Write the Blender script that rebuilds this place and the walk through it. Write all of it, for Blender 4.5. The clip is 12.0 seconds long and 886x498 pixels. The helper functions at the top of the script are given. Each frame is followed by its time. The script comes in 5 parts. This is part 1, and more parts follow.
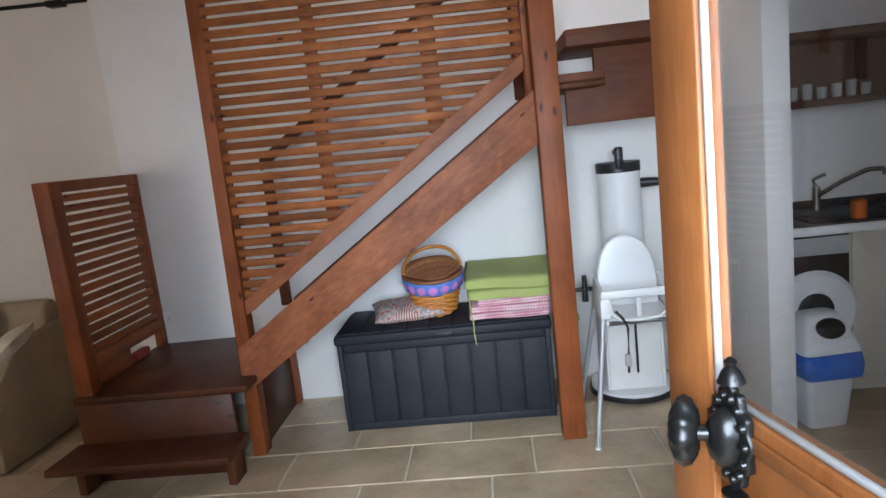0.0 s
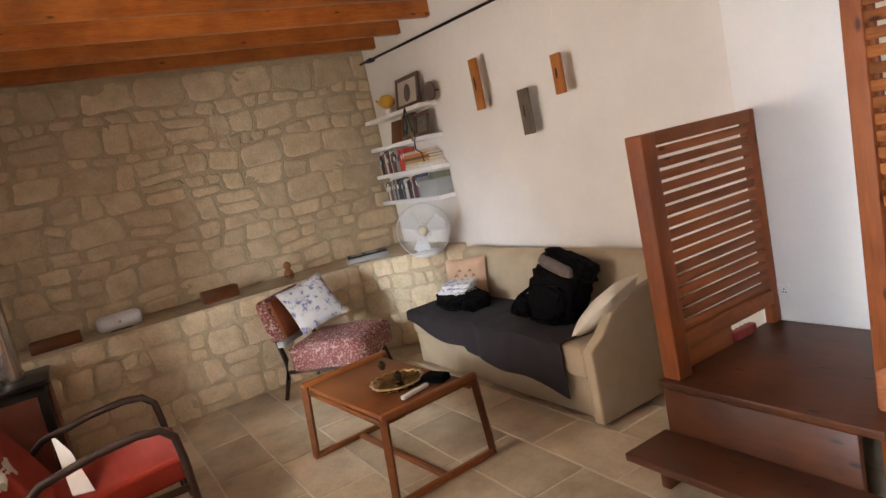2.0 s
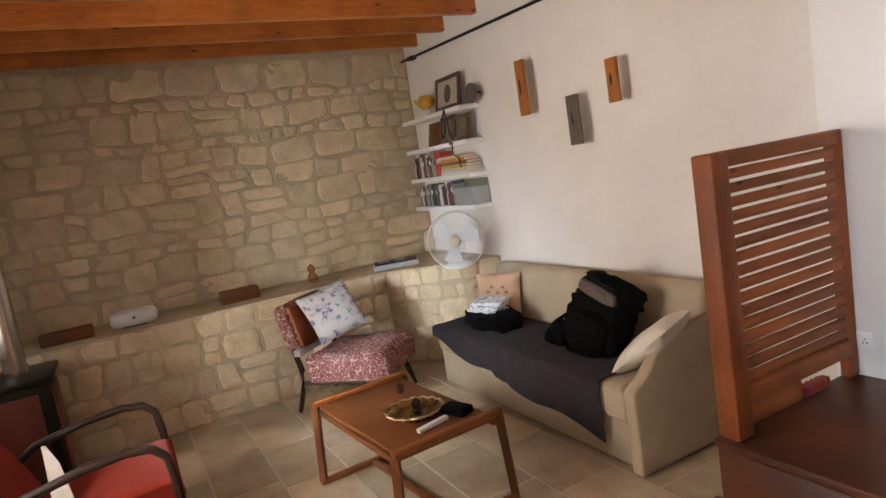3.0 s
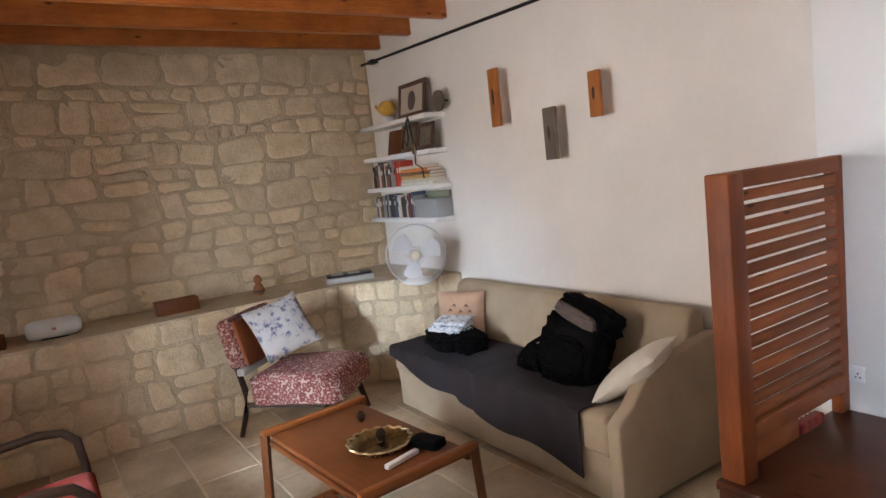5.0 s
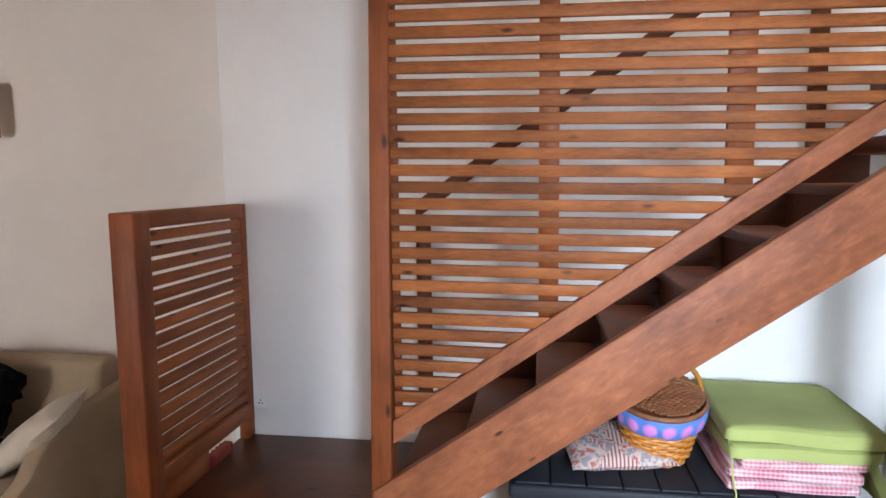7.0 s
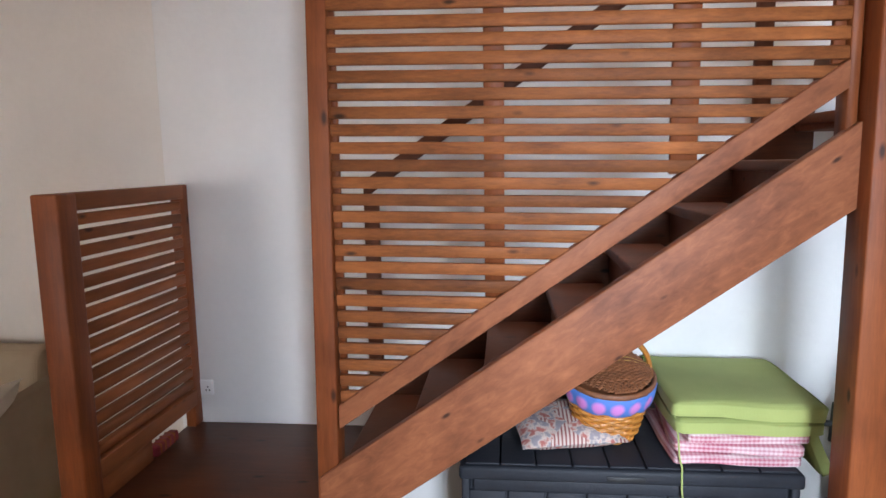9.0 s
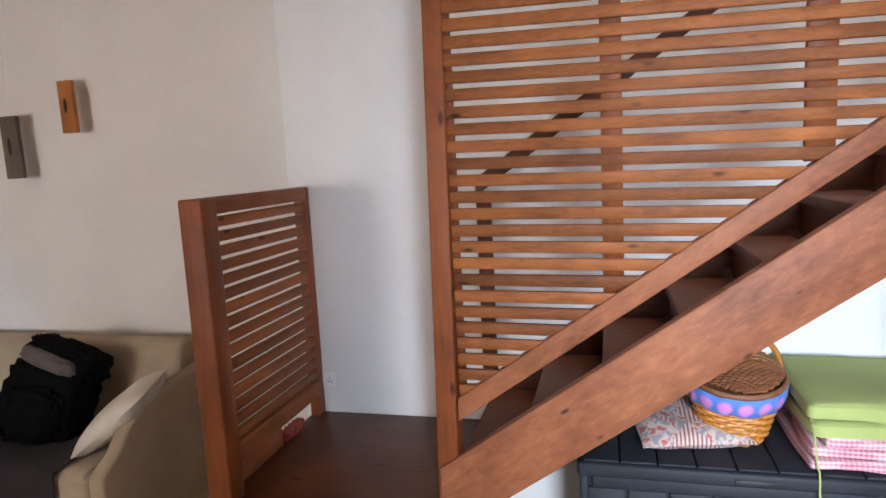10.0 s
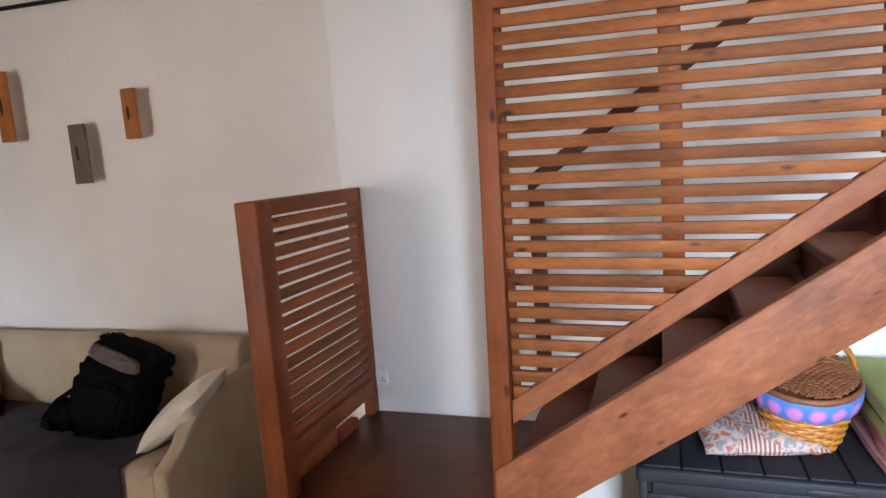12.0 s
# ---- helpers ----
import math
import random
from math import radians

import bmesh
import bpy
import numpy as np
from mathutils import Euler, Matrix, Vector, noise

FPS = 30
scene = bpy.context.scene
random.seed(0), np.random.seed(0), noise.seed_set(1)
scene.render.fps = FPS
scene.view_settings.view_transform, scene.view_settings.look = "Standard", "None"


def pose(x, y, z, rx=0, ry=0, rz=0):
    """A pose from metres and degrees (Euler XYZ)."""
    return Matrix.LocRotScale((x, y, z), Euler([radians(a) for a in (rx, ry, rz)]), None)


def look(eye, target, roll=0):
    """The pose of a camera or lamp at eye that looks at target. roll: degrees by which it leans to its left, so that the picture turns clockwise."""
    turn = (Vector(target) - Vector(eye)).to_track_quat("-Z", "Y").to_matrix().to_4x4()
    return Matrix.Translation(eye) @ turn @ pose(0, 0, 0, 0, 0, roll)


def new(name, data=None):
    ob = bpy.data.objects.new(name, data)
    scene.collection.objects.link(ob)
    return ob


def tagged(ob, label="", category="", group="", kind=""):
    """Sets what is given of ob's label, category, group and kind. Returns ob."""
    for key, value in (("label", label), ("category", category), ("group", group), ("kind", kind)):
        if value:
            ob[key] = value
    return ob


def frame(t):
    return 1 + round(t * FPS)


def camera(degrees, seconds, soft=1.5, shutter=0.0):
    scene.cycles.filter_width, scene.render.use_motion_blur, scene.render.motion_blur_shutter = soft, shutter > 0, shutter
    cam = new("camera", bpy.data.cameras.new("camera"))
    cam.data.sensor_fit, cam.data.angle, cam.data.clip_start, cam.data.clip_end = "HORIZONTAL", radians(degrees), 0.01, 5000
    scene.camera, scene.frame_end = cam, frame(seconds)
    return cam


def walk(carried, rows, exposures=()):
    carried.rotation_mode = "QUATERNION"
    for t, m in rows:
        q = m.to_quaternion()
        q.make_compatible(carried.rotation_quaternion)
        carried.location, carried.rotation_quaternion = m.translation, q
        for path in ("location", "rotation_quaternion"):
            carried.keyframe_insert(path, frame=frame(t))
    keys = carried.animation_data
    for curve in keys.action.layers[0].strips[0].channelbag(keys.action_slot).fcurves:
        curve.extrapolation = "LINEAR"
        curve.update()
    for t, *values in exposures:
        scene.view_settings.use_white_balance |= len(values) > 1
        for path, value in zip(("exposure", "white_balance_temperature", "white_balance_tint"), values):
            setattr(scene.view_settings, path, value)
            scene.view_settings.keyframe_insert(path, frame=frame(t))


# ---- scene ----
cam = camera(70.0, 12.0)
PATH = [
    (0, (-0.042, 0.289, 1.51), (-0.197, 2.257, 1.188), -6.4),
    (0.5, (-0.127, 0.563, 1.542), (-0.854, 2.4, 1.234), -10.1),
    (1, (-0.146, 0.735, 1.578), (-1.381, 2.278, 1.273), -12.3),
    (1.5, (-0.169, 0.953, 1.608), (-1.778, 2.104, 1.318), -13.2),
    (2, (-0.304, 1.1, 1.632), (-2.011, 2.103, 1.348), -12.1),
    (2.5, (-0.457, 1.164, 1.655), (-2.215, 2.084, 1.4), -10.7),
    (3, (-0.582, 1.302, 1.652), (-2.344, 2.212, 1.397), -9.1),
    (3.5, (-0.676, 1.397, 1.66), (-2.419, 2.345, 1.404), -8.0),
    (5.5, (-0.935, 1.258, 1.646), (-2.481, 2.508, 1.428), -4.6),
    (6, (-0.92, 1.304, 1.634), (-2.127, 2.887, 1.434), -3.5),
    (6.5, (-0.895, 1.34, 1.63), (-1.617, 3.194, 1.427), -2.0),
    (7, (-0.835, 1.366, 1.631), (-1.141, 3.331, 1.421), -0.7),
    (9, (-0.777, 1.422, 1.621), (-0.974, 3.394, 1.35), -1.0),
    (9.5, (-0.803, 1.411, 1.635), (-1.219, 3.348, 1.358), -2.6),
    (10, (-0.825, 1.39, 1.627), (-1.331, 3.305, 1.354), -3.0),
    (10.5, (-0.818, 1.383, 1.631), (-1.348, 3.292, 1.356), -3.3),
    (11, (-0.836, 1.38, 1.633), (-1.426, 3.271, 1.355), -3.6),
    (11.5, (-0.822, 1.404, 1.635), (-1.463, 3.278, 1.357), -4.0),
    (12, (-0.838, 1.413, 1.632), (-1.497, 3.282, 1.361), -4.1),
]
EXPOSURES = [(0, -0.6, 6400, 12), (0.5, -0.2, 6400, 14), (1, 0.1, 6600, 14), (1.5, 0.40, 6850, 15), (2.5, 0.45, 7100, 16), (3.5, 0.45, 6850, 15),
             (5.5, 0.32, 6300, 14), (6, 0.14, 6300, 14), (6.5, 0.06, 6400, 15), (7, 0.06, 6400, 15), (9, -0.1, 6400, 15), (9.5, 0.12, 6400, 15), (10, 0.1, 6400, 15), (12, 0.12, 6400, 14)]
walk(cam, [(t, look(eye, target, roll)) for t, eye, target, roll in PATH], EXPOSURES)

# ---- light ----
world = bpy.data.worlds.new("world")
scene.world = world
world.use_nodes = True
wt = world.node_tree
sky = wt.nodes.new("ShaderNodeTexSky")
sky.sky_type = "NISHITA"
sky.sun_disc = False
sky.sun_elevation, sky.sun_rotation = radians(50), radians(160)
wt.links.new(sky.outputs[0], wt.nodes["Background"].inputs[0])
wt.nodes["Background"].inputs[1].default_value = 0.12
sun = new("sun", bpy.data.lights.new("sun", "SUN"))
sun.data.energy, sun.data.angle, sun.data.color = 2.5, radians(0.6), (1.0, 0.95, 0.87)
sun.matrix_world = look((0, 0, 0), (0.25, -0.45, -0.9))


def window_light(name, x, z, w, h, power, color, y=0.0, fall=0.0):
    lamp = new(name, bpy.data.lights.new(name, "AREA"))
    lamp.data.shape, lamp.data.size, lamp.data.size_y = "RECTANGLE", w, h
    lamp.data.energy, lamp.data.color = power, color
    lamp.matrix_world = look((x, y, z), (x, y + 1, z - fall))


window_light("door_daylight", 0.0, 2.15, 2.2, 2.2, 1130, (0.71, 0.85, 1.0), -2.2, 0.22)
window_light("window_daylight_west", -5.0, 1.4, 0.8, 1.0, 6, (0.92, 0.96, 1.0), -0.1, -0.6)
window_light("window_daylight_east", -3.3, 1.5, 0.8, 1.0, 40, (1.0, 0.97, 0.93), -0.1)


def aimed_light(name, eye, aim, w, h, power, color, spread=180):
    """An aimed area lamp: bright sky outside a window, and the added stairwell fill."""
    lamp = new(name, bpy.data.lights.new(name, "AREA"))
    lamp.data.shape, lamp.data.size, lamp.data.size_y = "RECTANGLE", w, h
    lamp.data.energy, lamp.data.color = power, color
    lamp.data.spread = radians(spread)
    lamp.matrix_world = look(eye, aim)


# fill lamp added in an unseen shaft to brighten the wall behind the slats
aimed_light("stairwell_fill", (0.18, 3.70, 4.02), (0.18, 3.78, 0.0), 1.5, 0.5, 26, (1.0, 0.95, 0.88))
aimed_light("sky_west", (-5.6, -1.3, 1.7), (-4.8, 2.0, 1.3), 1.3, 1.1, 5, (0.82, 0.91, 1.0))
aimed_light("sky_east", (-2.75, -1.25, 1.92), (-5.05, 2.85, 0.38), 0.30, 0.30, 12, (0.58, 0.79, 1.0), 40)
# lamp added out of view to brighten the kitchen
window_light("kitchen_fill", 2.6, 1.5, 0.8, 0.9, 2.5, (0.90, 0.95, 1.0), -0.1)


# ---- materials ----
def material(name):
    m = bpy.data.materials.new(name)
    m.use_nodes = True
    return m, m.node_tree, m.node_tree.nodes["Principled BSDF"]


def node(nt, kind, links=(), **values):
    n = nt.nodes.new(kind)
    for key, value in values.items():
        if key == "operation":
            n.operation = value
        elif key == "blend_type":
            n.blend_type = value
        elif key == "data_type":
            n.data_type = value
        elif key == "feature":
            n.feature = value
        elif key == "wave_type":
            n.wave_type = value
        elif key == "bands_direction":
            n.bands_direction = value
    for socket, source in links:
        if hasattr(source, "is_output"):
            nt.links.new(source, n.inputs[socket])
        else:
            n.inputs[socket].default_value = source
    return n


def ramp(nt, source, stops):
    n = nt.nodes.new("ShaderNodeValToRGB")
    nt.links.new(source, n.inputs[0])
    while len(n.color_ramp.elements) < len(stops):
        n.color_ramp.elements.new(0.5)
    for e, (p, c) in zip(n.color_ramp.elements, stops):
        e.position, e.color = p, (*c, 1) if len(c) == 3 else c
    return n.outputs[0]


def mix(nt, fac, a, b, blend="MIX"):
    n = nt.nodes.new("ShaderNodeMix")
    n.data_type, n.blend_type = "RGBA", blend
    for socket, v in ((0, fac), (6, a), (7, b)):
        if hasattr(v, "is_output"):
            nt.links.new(v, n.inputs[socket])
        else:
            n.inputs[socket].default_value = v if socket == 0 else (*v, 1)
    return n.outputs[2]


def coords(nt, scale=(1, 1, 1), vary=0.0):
    tc = nt.nodes.new("ShaderNodeTexCoord")
    out = tc.outputs["Object"]
    if vary:
        info = nt.nodes.new("ShaderNodeObjectInfo")
        mul = node(nt, "ShaderNodeMath", [(0, info.outputs["Random"]), (1, vary)], operation="MULTIPLY")
        out = node(nt, "ShaderNodeVectorMath", [(0, out), (1, mul.outputs[0])], operation="ADD").outputs[0]
    return node(nt, "ShaderNodeVectorMath", [(0, out), (1, scale)], operation="MULTIPLY").outputs[0]


def bump(nt, bsdf, height, strength, distance=0.01):
    b = node(nt, "ShaderNodeBump", [("Strength", strength), ("Distance", distance), ("Height", height)])
    nt.links.new(b.outputs[0], bsdf.inputs["Normal"])


def noise_tex(nt, vec, scale, detail=4.0, rough=0.55, distort=0.0):
    n = node(nt, "ShaderNodeTexNoise", [("Vector", vec), ("Scale", scale), ("Detail", detail), ("Roughness", rough), ("Distortion", distort)])
    return n.outputs["Fac"]


def plain(name, c, rough=0.6, metal=0.0, spread=0.12, scale=6.0, relief=0.15, fine=120.0, vary=0.0, spec=0.5):
    """A surface of one colour with broad stains and fine grain."""
    m, nt, b = material(name)
    v = coords(nt, vary=vary)
    broad = noise_tex(nt, v, scale, 5)
    grain = noise_tex(nt, v, fine, 3)
    dark = tuple(x * (1 - spread) for x in c)
    light = tuple(min(1, x * (1 + spread)) for x in c)
    col = ramp(nt, broad, [(0.3, dark), (0.7, light)])
    col = mix(nt, 0.18, col, ramp(nt, grain, [(0.35, dark), (0.65, light)]))
    if vary:
        info = nt.nodes.new("ShaderNodeObjectInfo")
        hsv = node(nt, "ShaderNodeHueSaturation", [("Color", col)])
        mr = node(nt, "ShaderNodeMapRange", [(0, info.outputs["Random"]), (3, 0.8), (4, 1.18)])
        nt.links.new(mr.outputs[0], hsv.inputs["Value"])
        col = hsv.outputs[0]
    nt.links.new(col, b.inputs["Base Color"])
    r = node(nt, "ShaderNodeMapRange", [(0, broad), (3, max(0.02, rough - 0.08)), (4, min(1, rough + 0.08))])
    nt.links.new(r.outputs[0], b.inputs["Roughness"])
    b.inputs["Metallic"].default_value = metal
    b.inputs["Specular IOR Level"].default_value = spec
    if relief:
        h = node(nt, "ShaderNodeMath", [(0, broad), (1, grain)], operation="ADD").outputs[0]
        bump(nt, b, h, relief, 0.004)
    return m


def wood(name, dark, light, axis="x", rough=0.45, knots=True, vary=7.0, spread=0.22, tilt=0.0, brush=0.45, knot=0.14, along_grain=1.2):
    """Stained timber: long grain along one axis, knots, worn patches."""
    m, nt, b = material(name)
    stretch = {"x": (along_grain, 14, 14), "y": (14, along_grain, 14), "z": (14, 14, along_grain)}[axis]
    along = coords(nt, (1, 1, 1), vary)
    if tilt:
        turn = nt.nodes.new("ShaderNodeVectorRotate")
        turn.rotation_type = "Y_AXIS"
        turn.inputs["Angle"].default_value = tilt
        nt.links.new(along, turn.inputs["Vector"])
        along = turn.outputs[0]

    def scaled(s):
        return node(nt, "ShaderNodeVectorMath", [(0, along), (1, s)], operation="MULTIPLY").outputs[0]

    v = scaled(stretch)
    grain = noise_tex(nt, v, 3.0, 6, 0.6, 0.6)
    fine = noise_tex(nt, v, 11.0, 5, 0.7)
    wear = noise_tex(nt, coords(nt, (1, 1, 1), vary), 3.5, 3)
    col = ramp(nt, grain, [(0.3, dark), (0.55, tuple((x + y) / 2 for x, y in zip(dark, light))), (0.72, light)])
    col = mix(nt, brush, col, ramp(nt, fine, [(0.35, tuple(x * 0.7 for x in dark)), (0.65, light)]))
    col = mix(nt, 0.35, col, ramp(nt, wear, [(0.35, dark), (0.68, tuple(min(1, x * 1.25) for x in light))]))
    if knots:
        squash = {"x": (4.6, 12, 12), "y": (12, 4.6, 12), "z": (12, 12, 4.6)}[axis]
        vo = node(nt, "ShaderNodeTexVoronoi", [("Vector", scaled(squash)), ("Scale", 1.0)])
        k = ramp(nt, vo.outputs["Distance"], [(knot * 0.4, (1, 1, 1)), (knot, (0, 0, 0))])
        bw = node(nt, "ShaderNodeRGBToBW", [(0, k)]).outputs[0]
        col = mix(nt, bw, col, tuple(x * 0.35 for x in dark))
    info = nt.nodes.new("ShaderNodeObjectInfo")
    mr = node(nt, "ShaderNodeMapRange", [(0, info.outputs["Random"]), (3, 1 - spread), (4, 1 + spread)])
    hsv = node(nt, "ShaderNodeHueSaturation", [("Color", col), ("Value", mr.outputs[0])])
    nt.links.new(hsv.outputs[0], b.inputs["Base Color"])
    r = node(nt, "ShaderNodeMapRange", [(0, fine), (3, rough - 0.1), (4, rough + 0.12)])
    nt.links.new(r.outputs[0], b.inputs["Roughness"])
    b.inputs["Specular IOR Level"].default_value = 0.3
    bump(nt, b, fine, 0.5 * brush, 0.003)
    return m


def stone(name, c1, c2, scale=4.0, relief=0.8, rough=0.9, vary=9.0, spread=0.2, speck=0.35):
    m, nt, b = material(name)
    v = coords(nt, vary=vary)
    broad = noise_tex(nt, v, scale, 6, 0.6)
    grain = noise_tex(nt, v, 45.0, 6, 0.65)
    pits = node(nt, "ShaderNodeTexVoronoi", [("Vector", v), ("Scale", 60.0)]).outputs["Distance"]
    col = ramp(nt, broad, [(0.3, c1), (0.7, c2)])
    col = mix(nt, speck, col, ramp(nt, grain, [(0.3, tuple(x * 0.55 for x in c1)), (0.6, c2)]))
    info = nt.nodes.new("ShaderNodeObjectInfo")
    mr = node(nt, "ShaderNodeMapRange", [(0, info.outputs["Random"]), (3, 1 - spread), (4, 1 + spread * 0.6)])
    hsv = node(nt, "ShaderNodeHueSaturation", [("Color", col), ("Value", mr.outputs[0])])
    nt.links.new(hsv.outputs[0], b.inputs["Base Color"])
    b.inputs["Roughness"].default_value = rough
    h = node(nt, "ShaderNodeMath", [(0, grain), (1, pits)], operation="ADD").outputs[0]
    h = node(nt, "ShaderNodeMath", [(0, h), (1, min(1.0, speck * 2.8))], operation="MULTIPLY").outputs[0]
    h = node(nt, "ShaderNodeMath", [(0, h), (1, broad)], operation="ADD").outputs[0]
    bump(nt, b, h, relief, 0.012)
    return m


def woven(name, c, c2=None, scale=420.0, rough=0.95, relief=0.4, spread=0.15, sheen=0.05):
    """Cloth: crossed threads, soft folds."""
    m, nt, b = material(name)
    v = coords(nt)
    wx = node(nt, "ShaderNodeTexWave", [("Vector", v), ("Scale", scale / 6), ("Distortion", 1.5)], bands_direction="X").outputs["Fac"]
    wz = node(nt, "ShaderNodeTexWave", [("Vector", v), ("Scale", scale / 6), ("Distortion", 1.5)], bands_direction="Z").outputs["Fac"]
    threads = node(nt, "ShaderNodeMath", [(0, wx), (1, wz)], operation="ADD").outputs[0]
    broad = noise_tex(nt, v, 5.0, 4)
    c2 = c2 or tuple(x * (1 - spread * 2) for x in c)
    col = ramp(nt, broad, [(0.3, c2), (0.7, c)])
    nt.links.new(col, b.inputs["Base Color"])
    b.inputs["Roughness"].default_value = rough
    b.inputs["Sheen Weight"].default_value = sheen
    b.inputs["Specular IOR Level"].default_value = 0.15
    h = node(nt, "ShaderNodeMath", [(0, threads), (1, broad)], operation="ADD").outputs[0]
    bump(nt, b, h, relief, 0.003)
    return m


# whiter, less cream than WALL; stair wall's stronger light is partly in this colour
WALL_BRIGHT = plain("bright_white_plaster", (0.83, 0.815, 0.785), 0.9, 0, 0.04, 2.2, 0.35, 30.0, spec=0.25)
WALL = plain("white_plaster", (0.78, 0.735, 0.67), 0.9, 0, 0.05, 2.2, 0.35, 30.0, spec=0.25)
MORTAR = stone("sandy_mortar", (0.50, 0.385, 0.235), (0.70, 0.56, 0.375), 5.0, 0.5, vary=0, speck=0.2)
LIME = stone("cream_limestone", (0.52, 0.395, 0.23), (0.76, 0.615, 0.42), 6.0, 0.35, speck=0.2, spread=0.15)
TILE = stone("flagstone", (0.34, 0.245, 0.145), (0.66, 0.52, 0.35), 3.4, 0.07, 0.36, spread=0.22, speck=0.14)
GROUT = plain("pale_grout", (0.62, 0.55, 0.45), 0.9, 0, 0.15, 8.0, 0.3)
BEAM = wood("stained_beam", (0.27, 0.066, 0.011), (0.60, 0.195, 0.038), "y", 0.38)
CEIL = wood("ceiling_board", (0.14, 0.045, 0.015), (0.32, 0.12, 0.04), "x", 0.5)
SLAT = wood("stained_slat", (0.110, 0.030, 0.008), (0.39, 0.128, 0.036), "x", 0.62, spread=0.30, brush=0.45, knot=0.12, along_grain=2.6)
SLATY = wood("stained_slat_across", (0.17, 0.052, 0.018), (0.31, 0.095, 0.028), "y", 0.55, brush=0.3)
POST = wood("stained_post", (0.135, 0.033, 0.009), (0.31, 0.085, 0.023), "z", 0.5, brush=0.3)
STRING = wood("stained_stringer", (0.15, 0.044, 0.018), (0.39, 0.137, 0.058), "x", 0.56, spread=0.05, tilt=0.607, brush=0.12, knot=0.10, along_grain=5.0)
TREAD = wood("dark_tread", (0.040, 0.014, 0.008), (0.125, 0.038, 0.014), "x", 0.42, spread=0.1)
DARK = plain("near_black_iron", (0.02, 0.019, 0.018), 0.45, 0.6, 0.2)
BLACKP = plain("black_plastic", (0.015, 0.015, 0.016), 0.4, 0, 0.2)
ROD = plain("black_rod", (0.012, 0.012, 0.012), 0.4, 0.5, 0.2)
WHITEP = plain("white_plastic", (0.80, 0.80, 0.79), 0.35, 0, 0.04, relief=0.03)
WHITEW = plain("white_lacquer", (0.82, 0.81, 0.78), 0.35, 0, 0.05, relief=0.05)
CHROME = plain("polished_steel", (0.42, 0.37, 0.32), 0.24, 1.0, 0.1, relief=0.05)


# ---- mesh helpers ----
def box(bm, lo, hi, bevel=0.0, seg=1, m=None):
    got = bmesh.ops.create_cube(bm, size=1.0)["verts"]
    size = [b - a for a, b in zip(lo, hi)]
    mid = [(a + b) / 2 for a, b in zip(lo, hi)]
    for v in got:
        v.co = Vector((v.co.x * size[0] + mid[0], v.co.y * size[1] + mid[1], v.co.z * size[2] + mid[2]))
    if bevel:
        edges = {e for v in got for e in v.link_edges}
        out = bmesh.ops.bevel(bm, geom=list(edges), offset=bevel, segments=seg, affect="EDGES", profile=0.5)
        got = {v for f in out["faces"] for v in f.verts} | {v for v in got if v.is_valid}
    if m is not None:
        for v in got:
            v.co = m @ v.co
    return bm


def one_box(lo, hi, bevel=0.0, seg=1, m=None):
    return box(bmesh.new(), lo, hi, bevel, seg, m)


def cyl(bm, p, q, r, r2=None, seg=16, caps=True):
    p, q = Vector(p), Vector(q)
    r2 = r if r2 is None else r2
    turn = (q - p).to_track_quat("Z", "Y").to_matrix()
    rings = []
    for c, rad in ((p, r), (q, r2)):
        rings.append([bm.verts.new(c + turn @ Vector((rad * math.cos(2 * math.pi * k / seg), rad * math.sin(2 * math.pi * k / seg), 0))) for k in range(seg)])
    for k in range(seg):
        bm.faces.new((rings[0][k], rings[0][(k + 1) % seg], rings[1][(k + 1) % seg], rings[1][k]))
    if caps:
        bm.faces.new(rings[0][::-1])
        bm.faces.new(rings[1])
    return bm


def tube(bm, pts, r, seg=10, closed=False):
    pts = [Vector(p) for p in pts]
    n = len(pts)
    rings = []
    for i, p in enumerate(pts):
        a = pts[(i - 1) % n] if closed or i else p
        b = pts[(i + 1) % n] if closed or i < n - 1 else p
        turn = (b - a).to_track_quat("Z", "Y").to_matrix()
        rad = r[i] if isinstance(r, (list, tuple)) else r
        rings.append([bm.verts.new(p + turn @ Vector((rad * math.cos(2 * math.pi * k / seg), rad * math.sin(2 * math.pi * k / seg), 0))) for k in range(seg)])
    last = n if closed else n - 1
    for i in range(last):
        a, b = rings[i], rings[(i + 1) % n]
        for k in range(seg):
            bm.faces.new((a[k], a[(k + 1) % seg], b[(k + 1) % seg], b[k]))
    if not closed:
        bm.faces.new(rings[0][::-1])
        bm.faces.new(rings[-1])
    return bm


def lathe(bm, profile, seg=28, m=None):
    """Turns (radius, height) pairs about z."""
    rings = []
    for r, z in profile:
        rings.append([bm.verts.new((r * math.cos(2 * math.pi * k / seg), r * math.sin(2 * math.pi * k / seg), z)) for k in range(seg)])
    for a, b in zip(rings, rings[1:]):
        for k in range(seg):
            bm.faces.new((a[k], a[(k + 1) % seg], b[(k + 1) % seg], b[k]))
    bm.faces.new(rings[0][::-1])
    bm.faces.new(rings[-1])
    bmesh.ops.remove_doubles(bm, verts=bm.verts[:], dist=1e-5)
    if m is not None:
        bm.transform(m)
    return bm


